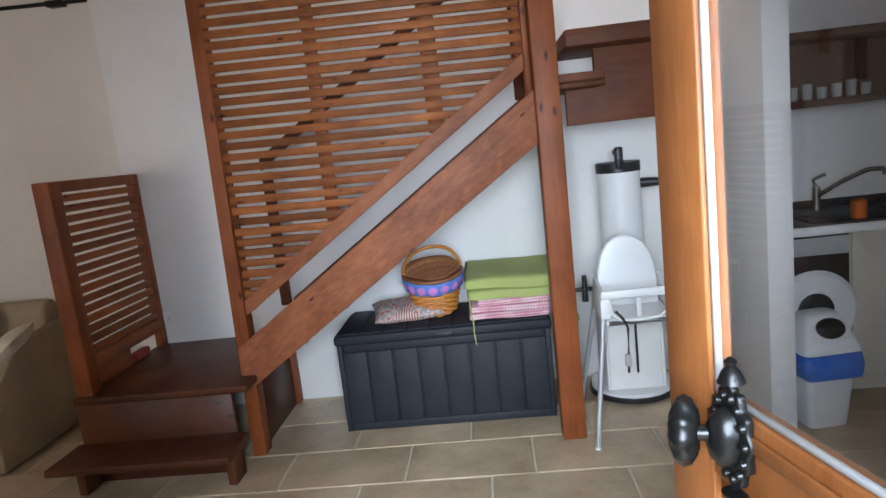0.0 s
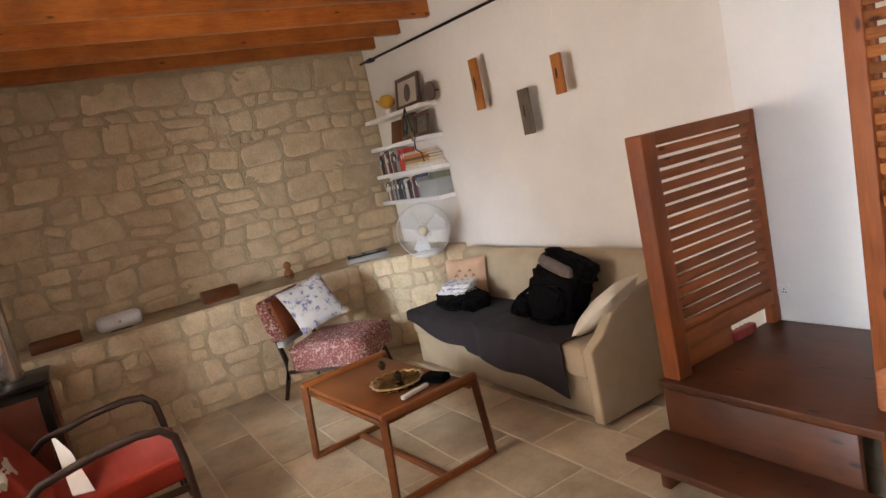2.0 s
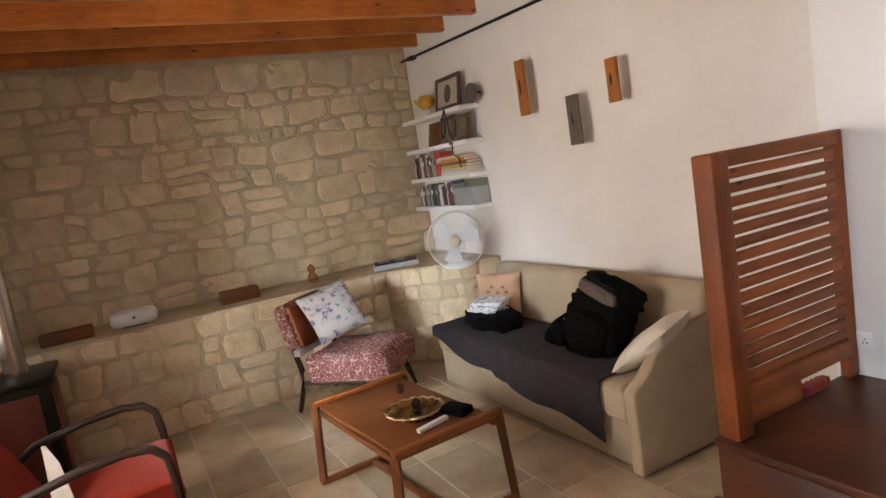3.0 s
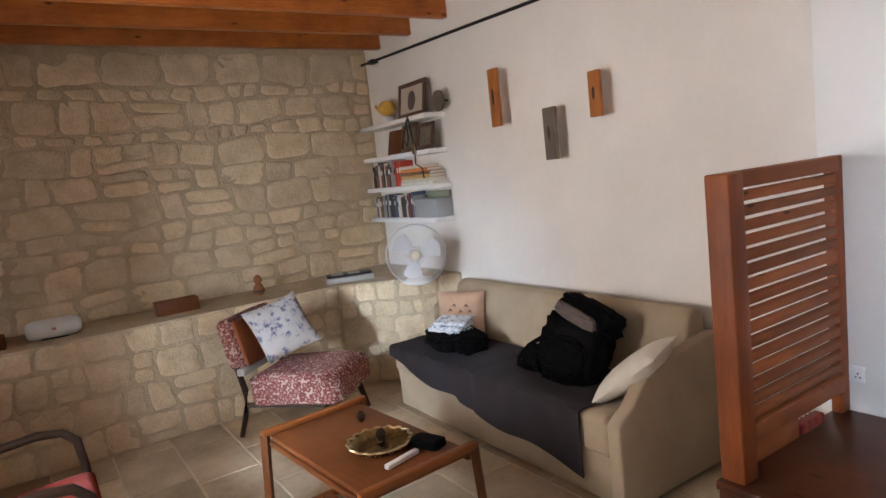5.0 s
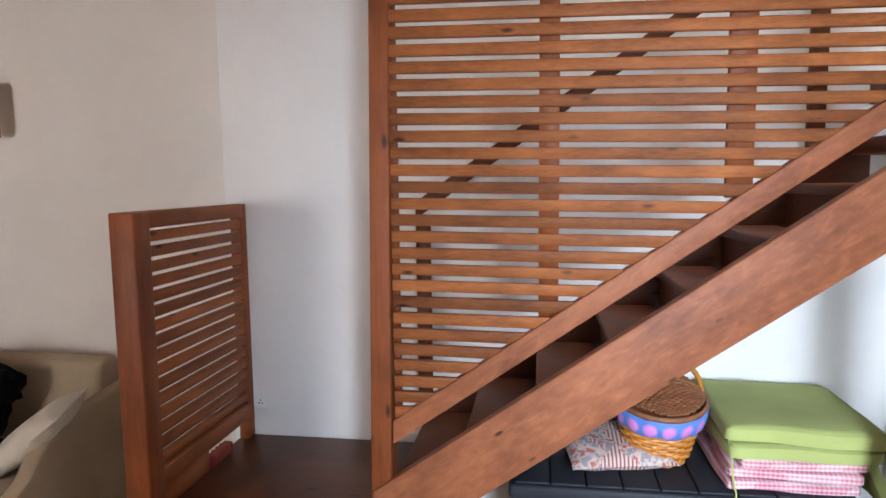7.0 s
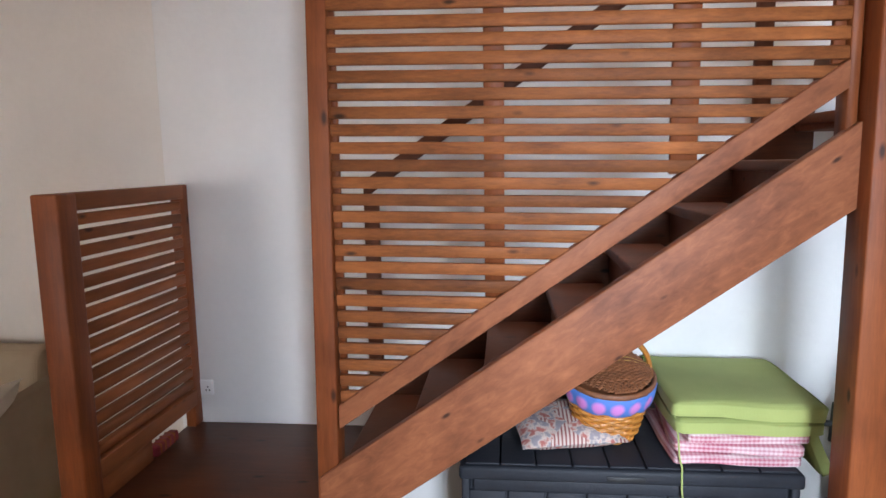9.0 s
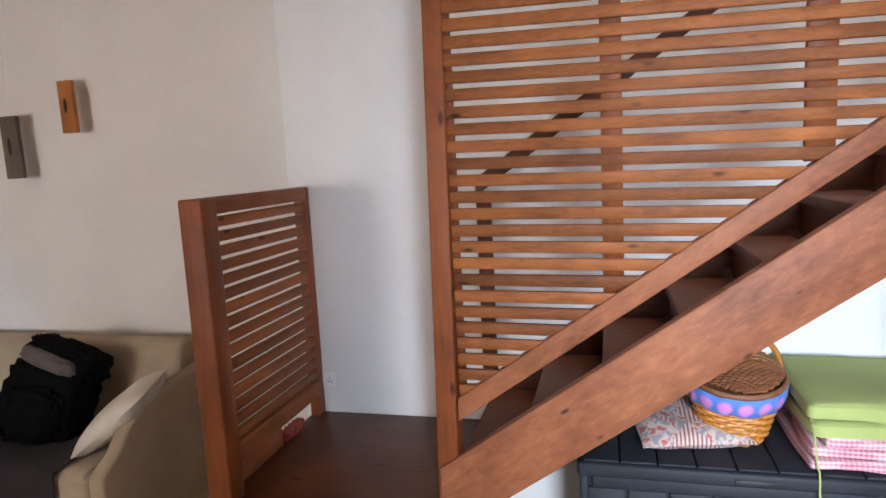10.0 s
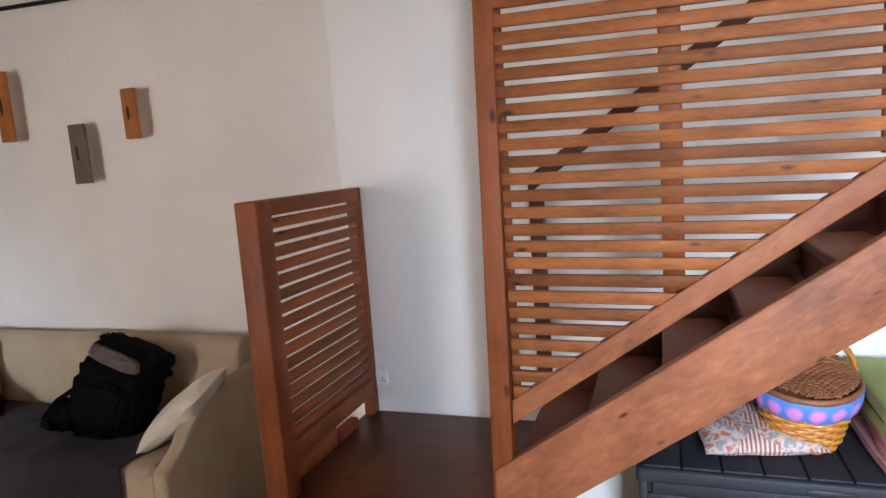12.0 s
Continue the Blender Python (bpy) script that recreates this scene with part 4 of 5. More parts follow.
BOOKS = [plain("book_" + n, c, 0.55, 0, 0.12, 20, 0.1) for n, c in (("cream", (0.62, 0.55, 0.44)), ("dark", (0.05, 0.045, 0.045)), ("maroon", (0.16, 0.035, 0.03)), ("brown", (0.20, 0.10, 0.05)), ("grey", (0.30, 0.29, 0.28)), ("blue", (0.09, 0.11, 0.17)), ("red", (0.52, 0.06, 0.03)), ("orange", (0.62, 0.22, 0.05)), ("white", (0.72, 0.70, 0.66)), ("ochre", (0.55, 0.36, 0.12)))]
PAPER = plain("page_edges", (0.68, 0.62, 0.50), 0.9, 0, 0.1, 60, 0.3)


def book(x, z, w, h, d, mat, lean=0.0, flat=False, label="paperback book standing on a white shelf"):
    ob = thing("book", pose(x, 4.155, z + 0.001, 0, lean, 0), label, "book", "books on the corner shelves")
    if flat:
        part("cover", rounded(one_box((0, -d, 0), (w, 0, h)), 0.003, 1), mat, ob, local=True)
        part("page_block", one_box((0.006, -d + 0.005, 0.004), (w + 0.0008, -0.004, h - 0.004)), PAPER, ob, local=True)
    else:
        part("cover", rounded(one_box((0, -d, 0), (w, 0, h)), 0.003, 1), mat, ob, local=True)
        part("page_block", one_box((0.003, -d + 0.004, 0.002), (w - 0.003, -0.002, h + 0.0012)), PAPER, ob, local=True)
        part("title_band", one_box((0.002, -d - 0.0012, h * 0.55), (w - 0.002, -d + 0.001, h * 0.75)), BOOKS[random.choice((0, 8, 1))], ob, local=True)
    return ob


def row_of_books(x0, x1, z, hmin, hmax, picks):
    x = x0
    while x < x1:
        w = random.uniform(0.016, 0.042)
        book(x, z, w - 0.001, random.uniform(hmin, hmax), random.uniform(0.12, 0.155), BOOKS[random.choice(picks)])
        x += w


row_of_books(-6.12, -5.74, SHELF_Z[2], 0.18, 0.235, (0, 1, 2, 3, 4, 8, 1))
row_of_books(-5.735, -5.64, SHELF_Z[2], 0.20, 0.22, (6, 7, 6))
for k, (w, m) in enumerate(((0.50, 8), (0.46, 0), (0.44, 9), (0.47, 3), (0.42, 7), (0.36, 0))):
    book(-5.62 + 0.01 * (k % 3), SHELF_Z[2] + 0.027 * k, w, 0.026, 0.15, BOOKS[m], flat=True, label="book lying flat in a stack")
row_of_books(-6.14, -5.46, SHELF_Z[3], 0.17, 0.215, (1, 3, 4, 5, 2, 0, 1, 4))
file_box = thing("magazine_file", (-5.27, 4.08, SHELF_Z[3] + 0.001), "grey cardboard magazine file on the lowest shelf", "file")
part("shell", rounded(one_box((-5.42, 4.0, SHELF_Z[3] + 0.001), (-5.10, 4.16, SHELF_Z[3] + 0.15)), 0.006), plain("grey_card", (0.34, 0.35, 0.34), 0.8), file_box)
part("back", rounded(one_box((-5.42, 4.13, SHELF_Z[3] + 0.151), (-5.10, 4.16, SHELF_Z[3] + 0.21)), 0.005), plain("olive_card", (0.22, 0.23, 0.15), 0.8), file_box)


def framed(at, w, h, tilt, frame_mat, image, label, mount=None):
    """A picture frame standing on a shelf, leaning back."""
    ob = thing("framed_picture", at @ pose(0, 0, 0, tilt, 0, 0), label, "picture")
    t = 0.034
    part("top_bar", one_box((-w / 2, -0.011, h - t), (w / 2, 0.011, h), 0.003), frame_mat, ob, local=True)
    part("bottom_bar", one_box((-w / 2, -0.011, 0), (w / 2, 0.011, t), 0.003), frame_mat, ob, local=True)
    for s in (-1, 1):
        part("side_bar", one_box((s * (w / 2 - t / 2) - t / 2, -0.011, t + 0.0005), (s * (w / 2 - t / 2) + t / 2, 0.011, h - t - 0.0005), 0.003), frame_mat, ob, local=True)
    part("mount", one_box((-w / 2 + t, -0.002, t), (w / 2 - t, 0.004, h - t)), mount or PAPER, ob, local=True)
    if image:
        part("print", lathe(bmesh.new(), [(0.0, 0), (w * 0.14, 0.0), (w * 0.14, 0.002), (0, 0.002)], 20, pose(0, -0.0025, h * 0.47, 90, 0, 0) @ Matrix.Diagonal((1, 1.35, 1, 1))), MESHY, ob, local=True)
    return ob


SEPIA = plain("sepia_print", (0.13, 0.11, 0.075), 0.5, 0, 0.5, 22, 0.1)
BUFF = plain("buff_mount", (0.46, 0.39, 0.31), 0.8, 0, 0.1, 12, 0.1)
FRAMEW = wood("walnut_frame", (0.06, 0.035, 0.025), (0.15, 0.085, 0.06), "x", 0.5, knots=False)
framed(pose(-5.41, 4.055, SHELF_Z[0] + 0.002), 0.42, 0.285, -9, FRAMEW, True, "dark wooden picture frame leaning on the top shelf", BUFF)
single("leaning_board", one_box((-0.15, -0.008, 0), (0.15, 0.008, 0.215), 0.004, 1, pose(-5.80, 4.10, SHELF_Z[1] + 0.006, -12, 0, 0)), TEAK, "brown wooden board leaning on the shelf", "board")
framed(pose(-5.53, 4.07, SHELF_Z[1] + 0.002), 0.26, 0.235, -10, FRAMEW, False, "small framed dark picture leaning on the shelf", SEPIA)
framed(pose(-5.235, 4.04, SHELF_Z[1] + 0.002), 0.24, 0.215, -10, FRAMEW, False, "small framed dark picture leaning on the shelf", SEPIA)
duck = thing("yellow_jug", (-5.80, 4.06, SHELF_Z[0] + 0.001), "small yellow ceramic jug with a handle", "jug")
YEL = plain("ochre_glaze", (0.62, 0.34, 0.04), 0.3, 0, 0.12)
part("stand", lathe(bmesh.new(), [(0.04, 0), (0.045, 0.03), (0.04, 0.055)], 18), WHITEP, duck, "white cup under the jug", local=True)
part("belly", lathe(bmesh.new(), [(0.03, 0.056), (0.075, 0.09), (0.085, 0.13), (0.06, 0.17), (0.045, 0.185)], 22, pose(0, 0, 0)), YEL, duck, local=True)
part("spout", tube(bmesh.new(), [(-0.06, -0.02, 0.11), (-0.11, -0.03, 0.13), (-0.14, -0.04, 0.165)], [0.024, 0.016, 0.011], 10), YEL, duck, local=True)
part("ear", tube(bmesh.new(), [(0.06, 0, 0.17), (0.10, 0, 0.15), (0.10, 0, 0.10), (0.07, 0, 0.09)], 0.010, 8), YEL, duck, local=True)
cable = thing("hanging_cable", (-5.34, 3.978, 1.9), "black cable looped over the shelf edge", "cable")
part("loop", tube(bmesh.new(), [(-5.36, 3.99, 2.13), (-5.40, 3.976, 2.05), (-5.44, 3.972, 1.95), (-5.40, 3.974, 1.89), (-5.36, 3.972, 1.95), (-5.37, 3.974, 2.06), (-5.35, 3.985, 2.13)], 0.007, 8), BLACKP, cable)
part("lead", tube(bmesh.new(), [(-5.35, 3.98, 2.12), (-5.31, 3.972, 2.0), (-5.28, 3.971, 1.86), (-5.29, 3.970, 1.74), (-5.20, 3.972, 1.70), (-5.19, 3.972, 1.62)], 0.006, 8), BLACKP, cable)
part("plug", rounded(one_box((-5.305, 3.955, 1.82), (-5.265, 3.983, 1.90)), 0.006), CHROME, cable, "shiny plug")
disc = thing("round_wall_plate", (-5.02, 4.13, 2.20), "dark round woven disc fixed to the wall", "wall plate")
part("face", cyl(bmesh.new(), (-5.035, 4.075, 2.20), (-5.035, 4.09, 2.20), 0.080, None, 32), plain("brown_felt", (0.13, 0.09, 0.07), 0.8, 0, 0.2, 50), disc)
part("arm", cyl(bmesh.new(), (-5.035, 4.0905, 2.20), (-5.035, 4.169, 2.20), 0.008, None, 10), DARK, disc)

# ---- picture rail, hung blocks ----
rod = thing("picture_rail", (-4.4, 4.15, 2.66), "thin black rod along the top of the white wall", "rail")
part("bar", cyl(bmesh.new(), (-6.29, 4.12, 2.712), (-2.30, 4.12, 2.592), 0.012, None, 12), ROD, rod)
for x in (-6.1, -3.50, -2.5):
    z = 2.712 - 0.0301 * (x + 6.29)
    part("bracket", rounded(one_box((x - 0.05, 4.107, z - 0.018), (x + 0.05, 4.168, z + 0.018)), 0.005), ROD, rod)
for x, z0, w, h, mat, tone in ((-4.372, 1.918, 0.092, 0.387, PLAQUE, "reddish"), (-3.868, 1.655, 0.104, 0.319, None, "grey"), (-3.476, 1.867, 0.084, 0.257, PLAQUE, "orange")):
    greyw = wood("weathered_wood", (0.10, 0.075, 0.055), (0.20, 0.16, 0.12), "z", 0.7, knots=False) if mat is None else None
    plaque = thing("wooden_plaque", (x + w / 2, 4.065, z0), tone + " wooden block with a carved sliver, hung on string", "plaque", "hung wooden blocks")
    bm = rounded(one_box((x, 4.052, z0), (x + w, 4.079, z0 + h)), 0.004)
    part("block", bm, greyw or mat, plaque)
    part("inlay", lathe(bmesh.new(), [(0.0, 0), (0.013, 0.0), (0.012, 0.003), (0, 0.004)], 14, pose(x + w * 0.45, 4.0515, z0 + h * 0.52, 90, 0, 0) @ Matrix.Diagonal((0.7, h * 11, 1, 1))), DARKW, plaque, "dark carved sliver")
    rz = 2.712 - 0.0301 * (x + w / 2 + 6.29)
    part("string", cyl(bmesh.new(), (x + w / 2, 4.068, z0 + h), (x + w / 2, 4.12, rz - 0.009), 0.0009, None, 5), WHITEP, plaque)

# ---- storage chest under the stair ----
chest = thing("storage_chest", (-0.36, 3.78, 0), "anthracite resin deck chest under the stair", "chest")
X0, X1, Y0, Y1 = -0.945, 0.228, 3.553, 4.02
part("body", rounded(one_box((X0 + 0.03, Y0 + 0.02, 0.004), (X1 - 0.03, Y1 - 0.01, 0.50)), 0.012), DECK, chest)
part("plinth", rounded(one_box((X0 + 0.015, Y0 + 0.006, 0.0), (X1 - 0.015, Y0 + 0.0195, 0.045)), 0.005), DECK, chest)
n = 8
pw = (X1 - X0 - 0.06) / n
for k in range(n):
    a = X0 + 0.03 + pw * k
    part("front_plank", rounded(one_box((a + 0.004, Y0 + 0.004, 0.046), (a + pw - 0.004, Y0 + 0.0195, 0.452)), 0.005), DECK, chest)
for x in (X0, X1 - 0.045):
    part("corner_post", rounded(one_box((x + 0.008, Y0 - 0.004, 0.002), (x + 0.037, Y0 + 0.03, 0.50)), 0.006), DECK, chest)
lid = part("lid", rounded(one_box((X0, Y0 - 0.022, 0.502), (X1, Y1, 0.555)), 0.012), DECK, chest, "planked lid with a grip slot")
for k in range(9):
    a = X0 + 0.02 + (X1 - X0 - 0.04) / 9 * k
    part("lid_plank", rounded(one_box((a + 0.003, Y0 - 0.01, 0.5555), (a + (X1 - X0 - 0.04) / 9 - 0.003, Y1 - 0.01, 0.565)), 0.004), DECK, lid)
part("front_rail", rounded(one_box((X0 + 0.05, Y0 - 0.004, 0.455), (X1 - 0.05, Y0 + 0.018, 0.50)), 0.006), DECK, chest)
# black strip on the lid edge: the slot's shade as colour, no hollow cut
part("grip_slot", rounded(one_box((-0.43, Y0 - 0.0255, 0.515), (-0.30, Y0 - 0.0222, 0.532)), 0.002), BLACKP, chest)

TOPZ = 0.5655
cush = thing("green_cushion_stack", (0.05, 3.78, 0.67), "folded lime-green seat pad on the gingham pads", "cushion")
part("lower_fold", slab(0.50, 0.47, 0.058, 0.027, 4, 0.014, pose(0.045, 3.80, 0.705, 1, 1, 3), 2.0), GREEN, cush)
part("upper_fold", slab(0.52, 0.50, 0.062, 0.029, 4, 0.020, pose(0.045, 3.815, 0.766, 2, 2, 1), 5.0), GREEN, cush)
part("hanging_flap", slab(0.30, 0.34, 0.055, 0.025, 3, 0.02, pose(0.315, 3.86, 0.615, 0, 70, 6), 3.0), GREEN, cush)
part("back_roll", tube(bmesh.new(), [(-0.17, 4.02, 0.725), (0.05, 4.025, 0.727), (0.26, 4.03, 0.725)], [0.04, 0.042, 0.04], 12), GREEN, cush)
part("tie", tube(bmesh.new(), [(-0.19, 3.60, 0.73), (-0.19, 3.555, 0.68), (-0.185, 3.545, 0.60), (-0.18, 3.53, 0.575), (-0.18, 3.523, 0.50), (-0.175, 3.522, 0.45)], 0.0035, 6), GREEN, cush, "narrow green tie hanging down")
ging = thing("gingham_pads", (0.0, 3.78, TOPZ), "folded pink gingham seat pads on the chest", "cushion")
for k, (dx, dy, w, yaw) in enumerate(((0.0, 0, 0.43, 2), (0.025, 0.015, 0.43, -3), (0.03, 0.02, 0.42, 4))):
    part("pad", slab(w, 0.43, 0.040, 0.018, 3, 0.012, pose(dx + 0.01, 3.775 + dy, TOPZ + 0.0225 + 0.0365 * k, 1, 0, yaw), k * 4.0), GING, ging)
single("patchwork_cushion", pillow(0.40, 0.36, 0.09, m=pose(-0.56, 3.80, TOPZ + 0.045, 4, 0, 12), seed=9), PATCH, "flattened patchwork print cushion on the chest", "cushion")

# ---- wicker basket ----
BX, BY, BZ = -0.41, 3.80, TOPZ + 0.001
basket = thing("picnic_basket", Matrix.Translation((BX + 0.015, BY + 0.02, BZ + 0.028)) @ pose(0, 0, 0, 12, -2, 14) @ Matrix.Diagonal((0.97, 0.97, 1.16, 1)), "round wicker basket with blue dotted ribbon and lid", "basket")


def basket_r(z):
    return 0.118 + 0.045 * (z / 0.20)


bm = lathe(bmesh.new(), [(0.0, 0.0), (0.112, 0.0), (basket_r(0.2) - 0.006, 0.195), (0.0, 0.195)], 32)
part("lining", bm, WICKERD, basket, local=True)
for k in range(14):
    bm = bmesh.new()
    z = 0.007 + 0.0128 * k
    n = 72
    pts = []
    for i in range(n):
        a = 2 * math.pi * i / n
        r = basket_r(z) + 0.006 * math.cos(a * 12 + math.pi * (k % 2))
        pts.append((r * math.cos(a), r * math.sin(a), z))
    tube(bm, pts, 0.0068, 6, True)
    part("woven_strand", bm, WICKER, basket, local=True)
bm = bmesh.new()
n = 64
RIB, nt, b = material("dotted_ribbon_cloth")
v = coords(nt)
sep = node(nt, "ShaderNodeSeparateXYZ", [(0, v)])
ang = node(nt, "ShaderNodeMath", [(0, sep.outputs["Y"]), (1, sep.outputs["X"])], operation="ARCTAN2").outputs[0]
u = node(nt, "ShaderNodeMath", [(0, node(nt, "ShaderNodeMath", [(0, ang), (1, 2.5465)], operation="MULTIPLY").outputs[0])], operation="FRACT").outputs[0]
du = node(nt, "ShaderNodeMath", [(0, u), (1, 0.5)], operation="SUBTRACT").outputs[0]
dz = node(nt, "ShaderNodeMath", [(0, sep.outputs["Z"]), (1, 0.157)], operation="SUBTRACT").outputs[0]
dz = node(nt, "ShaderNodeMath", [(0, dz), (1, 16.0)], operation="MULTIPLY").outputs[0]
vec = node(nt, "ShaderNodeCombineXYZ", [(0, du), (1, dz)]).outputs[0]
ln = node(nt, "ShaderNodeVectorMath", [(0, vec)], operation="LENGTH").outputs["Value"]
nt.links.new(ramp(nt, ln, [(0.26, (0.62, 0.22, 0.56)), (0.44, (0.085, 0.20, 0.55))]), b.inputs["Base Color"])
b.inputs["Roughness"].default_value = 0.7
rings = []
for z, dr in ((0.125, 0.012), (0.13, 0.020), (0.158, 0.023), (0.185, 0.020), (0.192, 0.012)):
    rings.append([bm.verts.new(((basket_r(z) + dr + 0.003 * math.sin(i * 1.7)) * math.cos(2 * math.pi * i / n), (basket_r(z) + dr + 0.003 * math.sin(i * 1.7)) * math.sin(2 * math.pi * i / n), z + 0.003 * math.sin(i * 0.9))) for i in range(n)])
for p, q in zip(rings, rings[1:]):
    for i in range(n):
        bm.faces.new((p[i], p[(i + 1) % n], q[(i + 1) % n], q[i]))
part("ribbon", bm, RIB, basket, "blue ribbon with pink dots", local=True)
bm = bmesh.new()
tube(bm, [((basket_r(0.2) + 0.006) * math.cos(2 * math.pi * i / 40), (basket_r(0.2) + 0.006) * math.sin(2 * math.pi * i / 40), 0.200) for i in range(40)], 0.010, 8, True)
part("rim", bm, WICKERD, basket, local=True)
for side in (1, -1):
    for k in range(17):
        bm = bmesh.new()
        y = side * (0.020 + 0.0084 * k)
        half = math.sqrt(max(0.0001, 0.160 ** 2 - y * y))
        pts = []
        for i in range(17):
            x = half * (2 * i / 16 - 1)
            pts.append((x, y, 0.208 + 0.045 * (1 - (k / 17) ** 2) * (1 - (x / 0.17) ** 2) + 0.0032 * math.cos(i * math.pi + k * math.pi)))
        tube(bm, pts, 0.0046, 5)
        part("lid_strand", bm, WICKERD, basket, local=True)
for y in (-0.014, 0.0, 0.014):
    part("lid_bar", tube(bmesh.new(), [(-0.163, y, 0.212), (-0.08, y, 0.244), (0, y, 0.256), (0.08, y, 0.244), (0.163, y, 0.212)], 0.007 if y == 0 else 0.005, 8), WICKERD if y == 0 else STRAW, basket, local=True)
pts = [(0.172 * math.cos(a), 0.012 * math.sin(3 * a), 0.19 + 0.14 * math.sin(a)) for a in [math.pi * i / 16 for i in range(17)]]
part("handle", tube(bmesh.new(), pts, 0.010, 8), WICKER, basket, "golden cane hoop handle", local=True)

# ---- telescope and high chair ----
TX, TY = 0.685, 3.83


def shifted(bm, dx, dy):
    bm.transform(Matrix.Translation((dx, dy, 0)))
    return bm


tel = thing("telescope", (TX, TY, 0), "white tabletop-mirror telescope on a white rocker base", "telescope")
part("base_disc", shifted(cyl(bmesh.new(), (0.70, 3.74, 0.012), (0.70, 3.74, 0.04), 0.238, None, 40), -0.70, -3.74), BLACKP, tel, local=True)
part("base_plate", shifted(cyl(bmesh.new(), (0.70, 3.74, 0.041), (0.70, 3.74, 0.06), 0.228, None, 40), -0.70, -3.74), WHITEP, tel, local=True)
for a in (0.5, 2.6, 4.7):
    part("foot", shifted(cyl(bmesh.new(), (0.70 + 0.17 * math.cos(a), 3.74 + 0.17 * math.sin(a), 0), (0.70 + 0.17 * math.cos(a), 3.74 + 0.17 * math.sin(a), 0.0115), 0.02, None, 12), -0.70, -3.74), BLACKP, tel, local=True)
part("front_board", shifted(rounded(one_box((0.555, 3.60, 0.061), (0.845, 3.616, 0.58)), 0.004), -0.70, -3.74), WHITEW, tel, local=True)
for x in (0.54, 0.845):
    part("side_board", shifted(rounded(one_box((x, 3.60, 0.061), (x + 0.015, 3.88, 0.66)), 0.005), -0.70, -3.74), WHITEW, tel, local=True)
part("tube", shifted(cyl(bmesh.new(), (0.70, 3.755, 0.09), (0.70, 3.755, 1.265), 0.115, None, 40), -0.70, -3.74), WHITEP, tel, local=True)
part("top_ring", shifted(cyl(bmesh.new(), (0.70, 3.755, 1.262), (0.70, 3.755, 1.315), 0.119, None, 40), -0.70, -3.74), BLACKP, tel, local=True)
part("focuser", shifted(cyl(bmesh.new(), (0.81, 3.73, 1.19), (0.92, 3.71, 1.19), 0.028, 0.022, 16), -0.70, -3.74), BLACKP, tel, local=True)
part("finder", shifted(rounded(one_box((0.665, 3.615, 1.28), (0.705, 3.66, 1.40)), 0.010), -0.70, -3.74), BLACKP, tel, "small black finder scope", local=True)
part("finder_lens", shifted(cyl(bmesh.new(), (0.685, 3.64, 1.36), (0.685, 3.72, 1.37), 0.018, None, 14), -0.70, -3.74), BLACKP, tel, local=True)
part("knob", shifted(cyl(bmesh.new(), (0.535, 3.74, 0.62), (0.40, 3.74, 0.62), 0.012, None, 10), -0.70, -3.74), BLACKP, tel, local=True)
part("knob_head", shifted(cyl(bmesh.new(), (0.47, 3.74, 0.55), (0.47, 3.74, 0.70), 0.018, 0.012, 12), -0.70, -3.74), BLACKP, tel, local=True)
part("pull_bar", shifted(rounded(one_box((0.63, 3.585, 0.44), (0.77, 3.599, 0.46)), 0.004), -0.70, -3.74), BLACKP, tel, local=True)
part("hanging_strap", shifted(rounded(one_box((0.70, 3.583, 0.16), (0.712, 3.597, 0.438)), 0.003), -0.70, -3.74), BLACKP, tel, local=True)

high = thing("high_chair", (0.63, 3.42, 0), "white plastic child's high chair on pale metal legs", "chair")
PALE = plain("pale_steel", (0.60, 0.63, 0.66), 0.35, 0.7, 0.08)
for fx, fy, tx, ty in ((0.368, 3.155, 0.45, 3.225), (0.90, 3.155, 0.79, 3.225), (0.372, 3.70, 0.46, 3.50), (0.905, 3.56, 0.78, 3.48)):
    part("leg", cyl(bmesh.new(), (fx, fy, 0.012), (tx, ty, 0.655), 0.0125, 0.0135, 12), PALE, high)
    part("leg_tip", cyl(bmesh.new(), (fx - 0.001, fy - 0.001, 0.0), (fx, fy, 0.0118), 0.016, 0.014, 12), WHITEP, high)
part("seat", slab(0.33, 0.30, 0.03, 0.014, 3, 0.0, pose(0.62, 3.355, 0.60)), WHITEP, high)
bm = bmesh.new()
half = [(-0.148, 0.615), (-0.150, 0.72), (-0.142, 0.81), (-0.122, 0.88), (-0.09, 0.93), (-0.048, 0.962)]
prism(bm, [(0.615 + x, z) for x, z in half + [(0.0, 0.972)] + [(-x, z) for x, z in half[::-1]]], "y", 3.44, 3.47)
for v in bm.verts:
    v.co.y += 0.10 * (v.co.z - 0.6)
part("backrest", rounded(bm, 0.012, 3, 40), WHITEP, high, "rounded white back shell")
for sx, x in ((-1, 0.447), (1, 0.773)):
    bm = prism(bmesh.new(), [(3.215, 0.625), (3.215, 0.752), (3.46, 0.775), (3.46, 0.625)], "x", x - 0.008, x + 0.008)
    for v in bm.verts:
        v.co.x += sx * 0.10 * (0.70 - v.co.z)
    part("side_wall", rounded(bm, 0.006, 2, 40), WHITEP, high)
part("front_rim", rounded(one_box((0.436, 3.192, 0.718), (0.785, 3.214, 0.760)), 0.008, 2), WHITEP, high, "broad front rim")
for x0, x1 in ((0.432, 0.478), (0.742, 0.79), (0.598, 0.622)):
    part("front_post", rounded(one_box((x0, 3.194, 0.625), (x1, 3.212, 0.7175)), 0.006, 2), WHITEP, high)
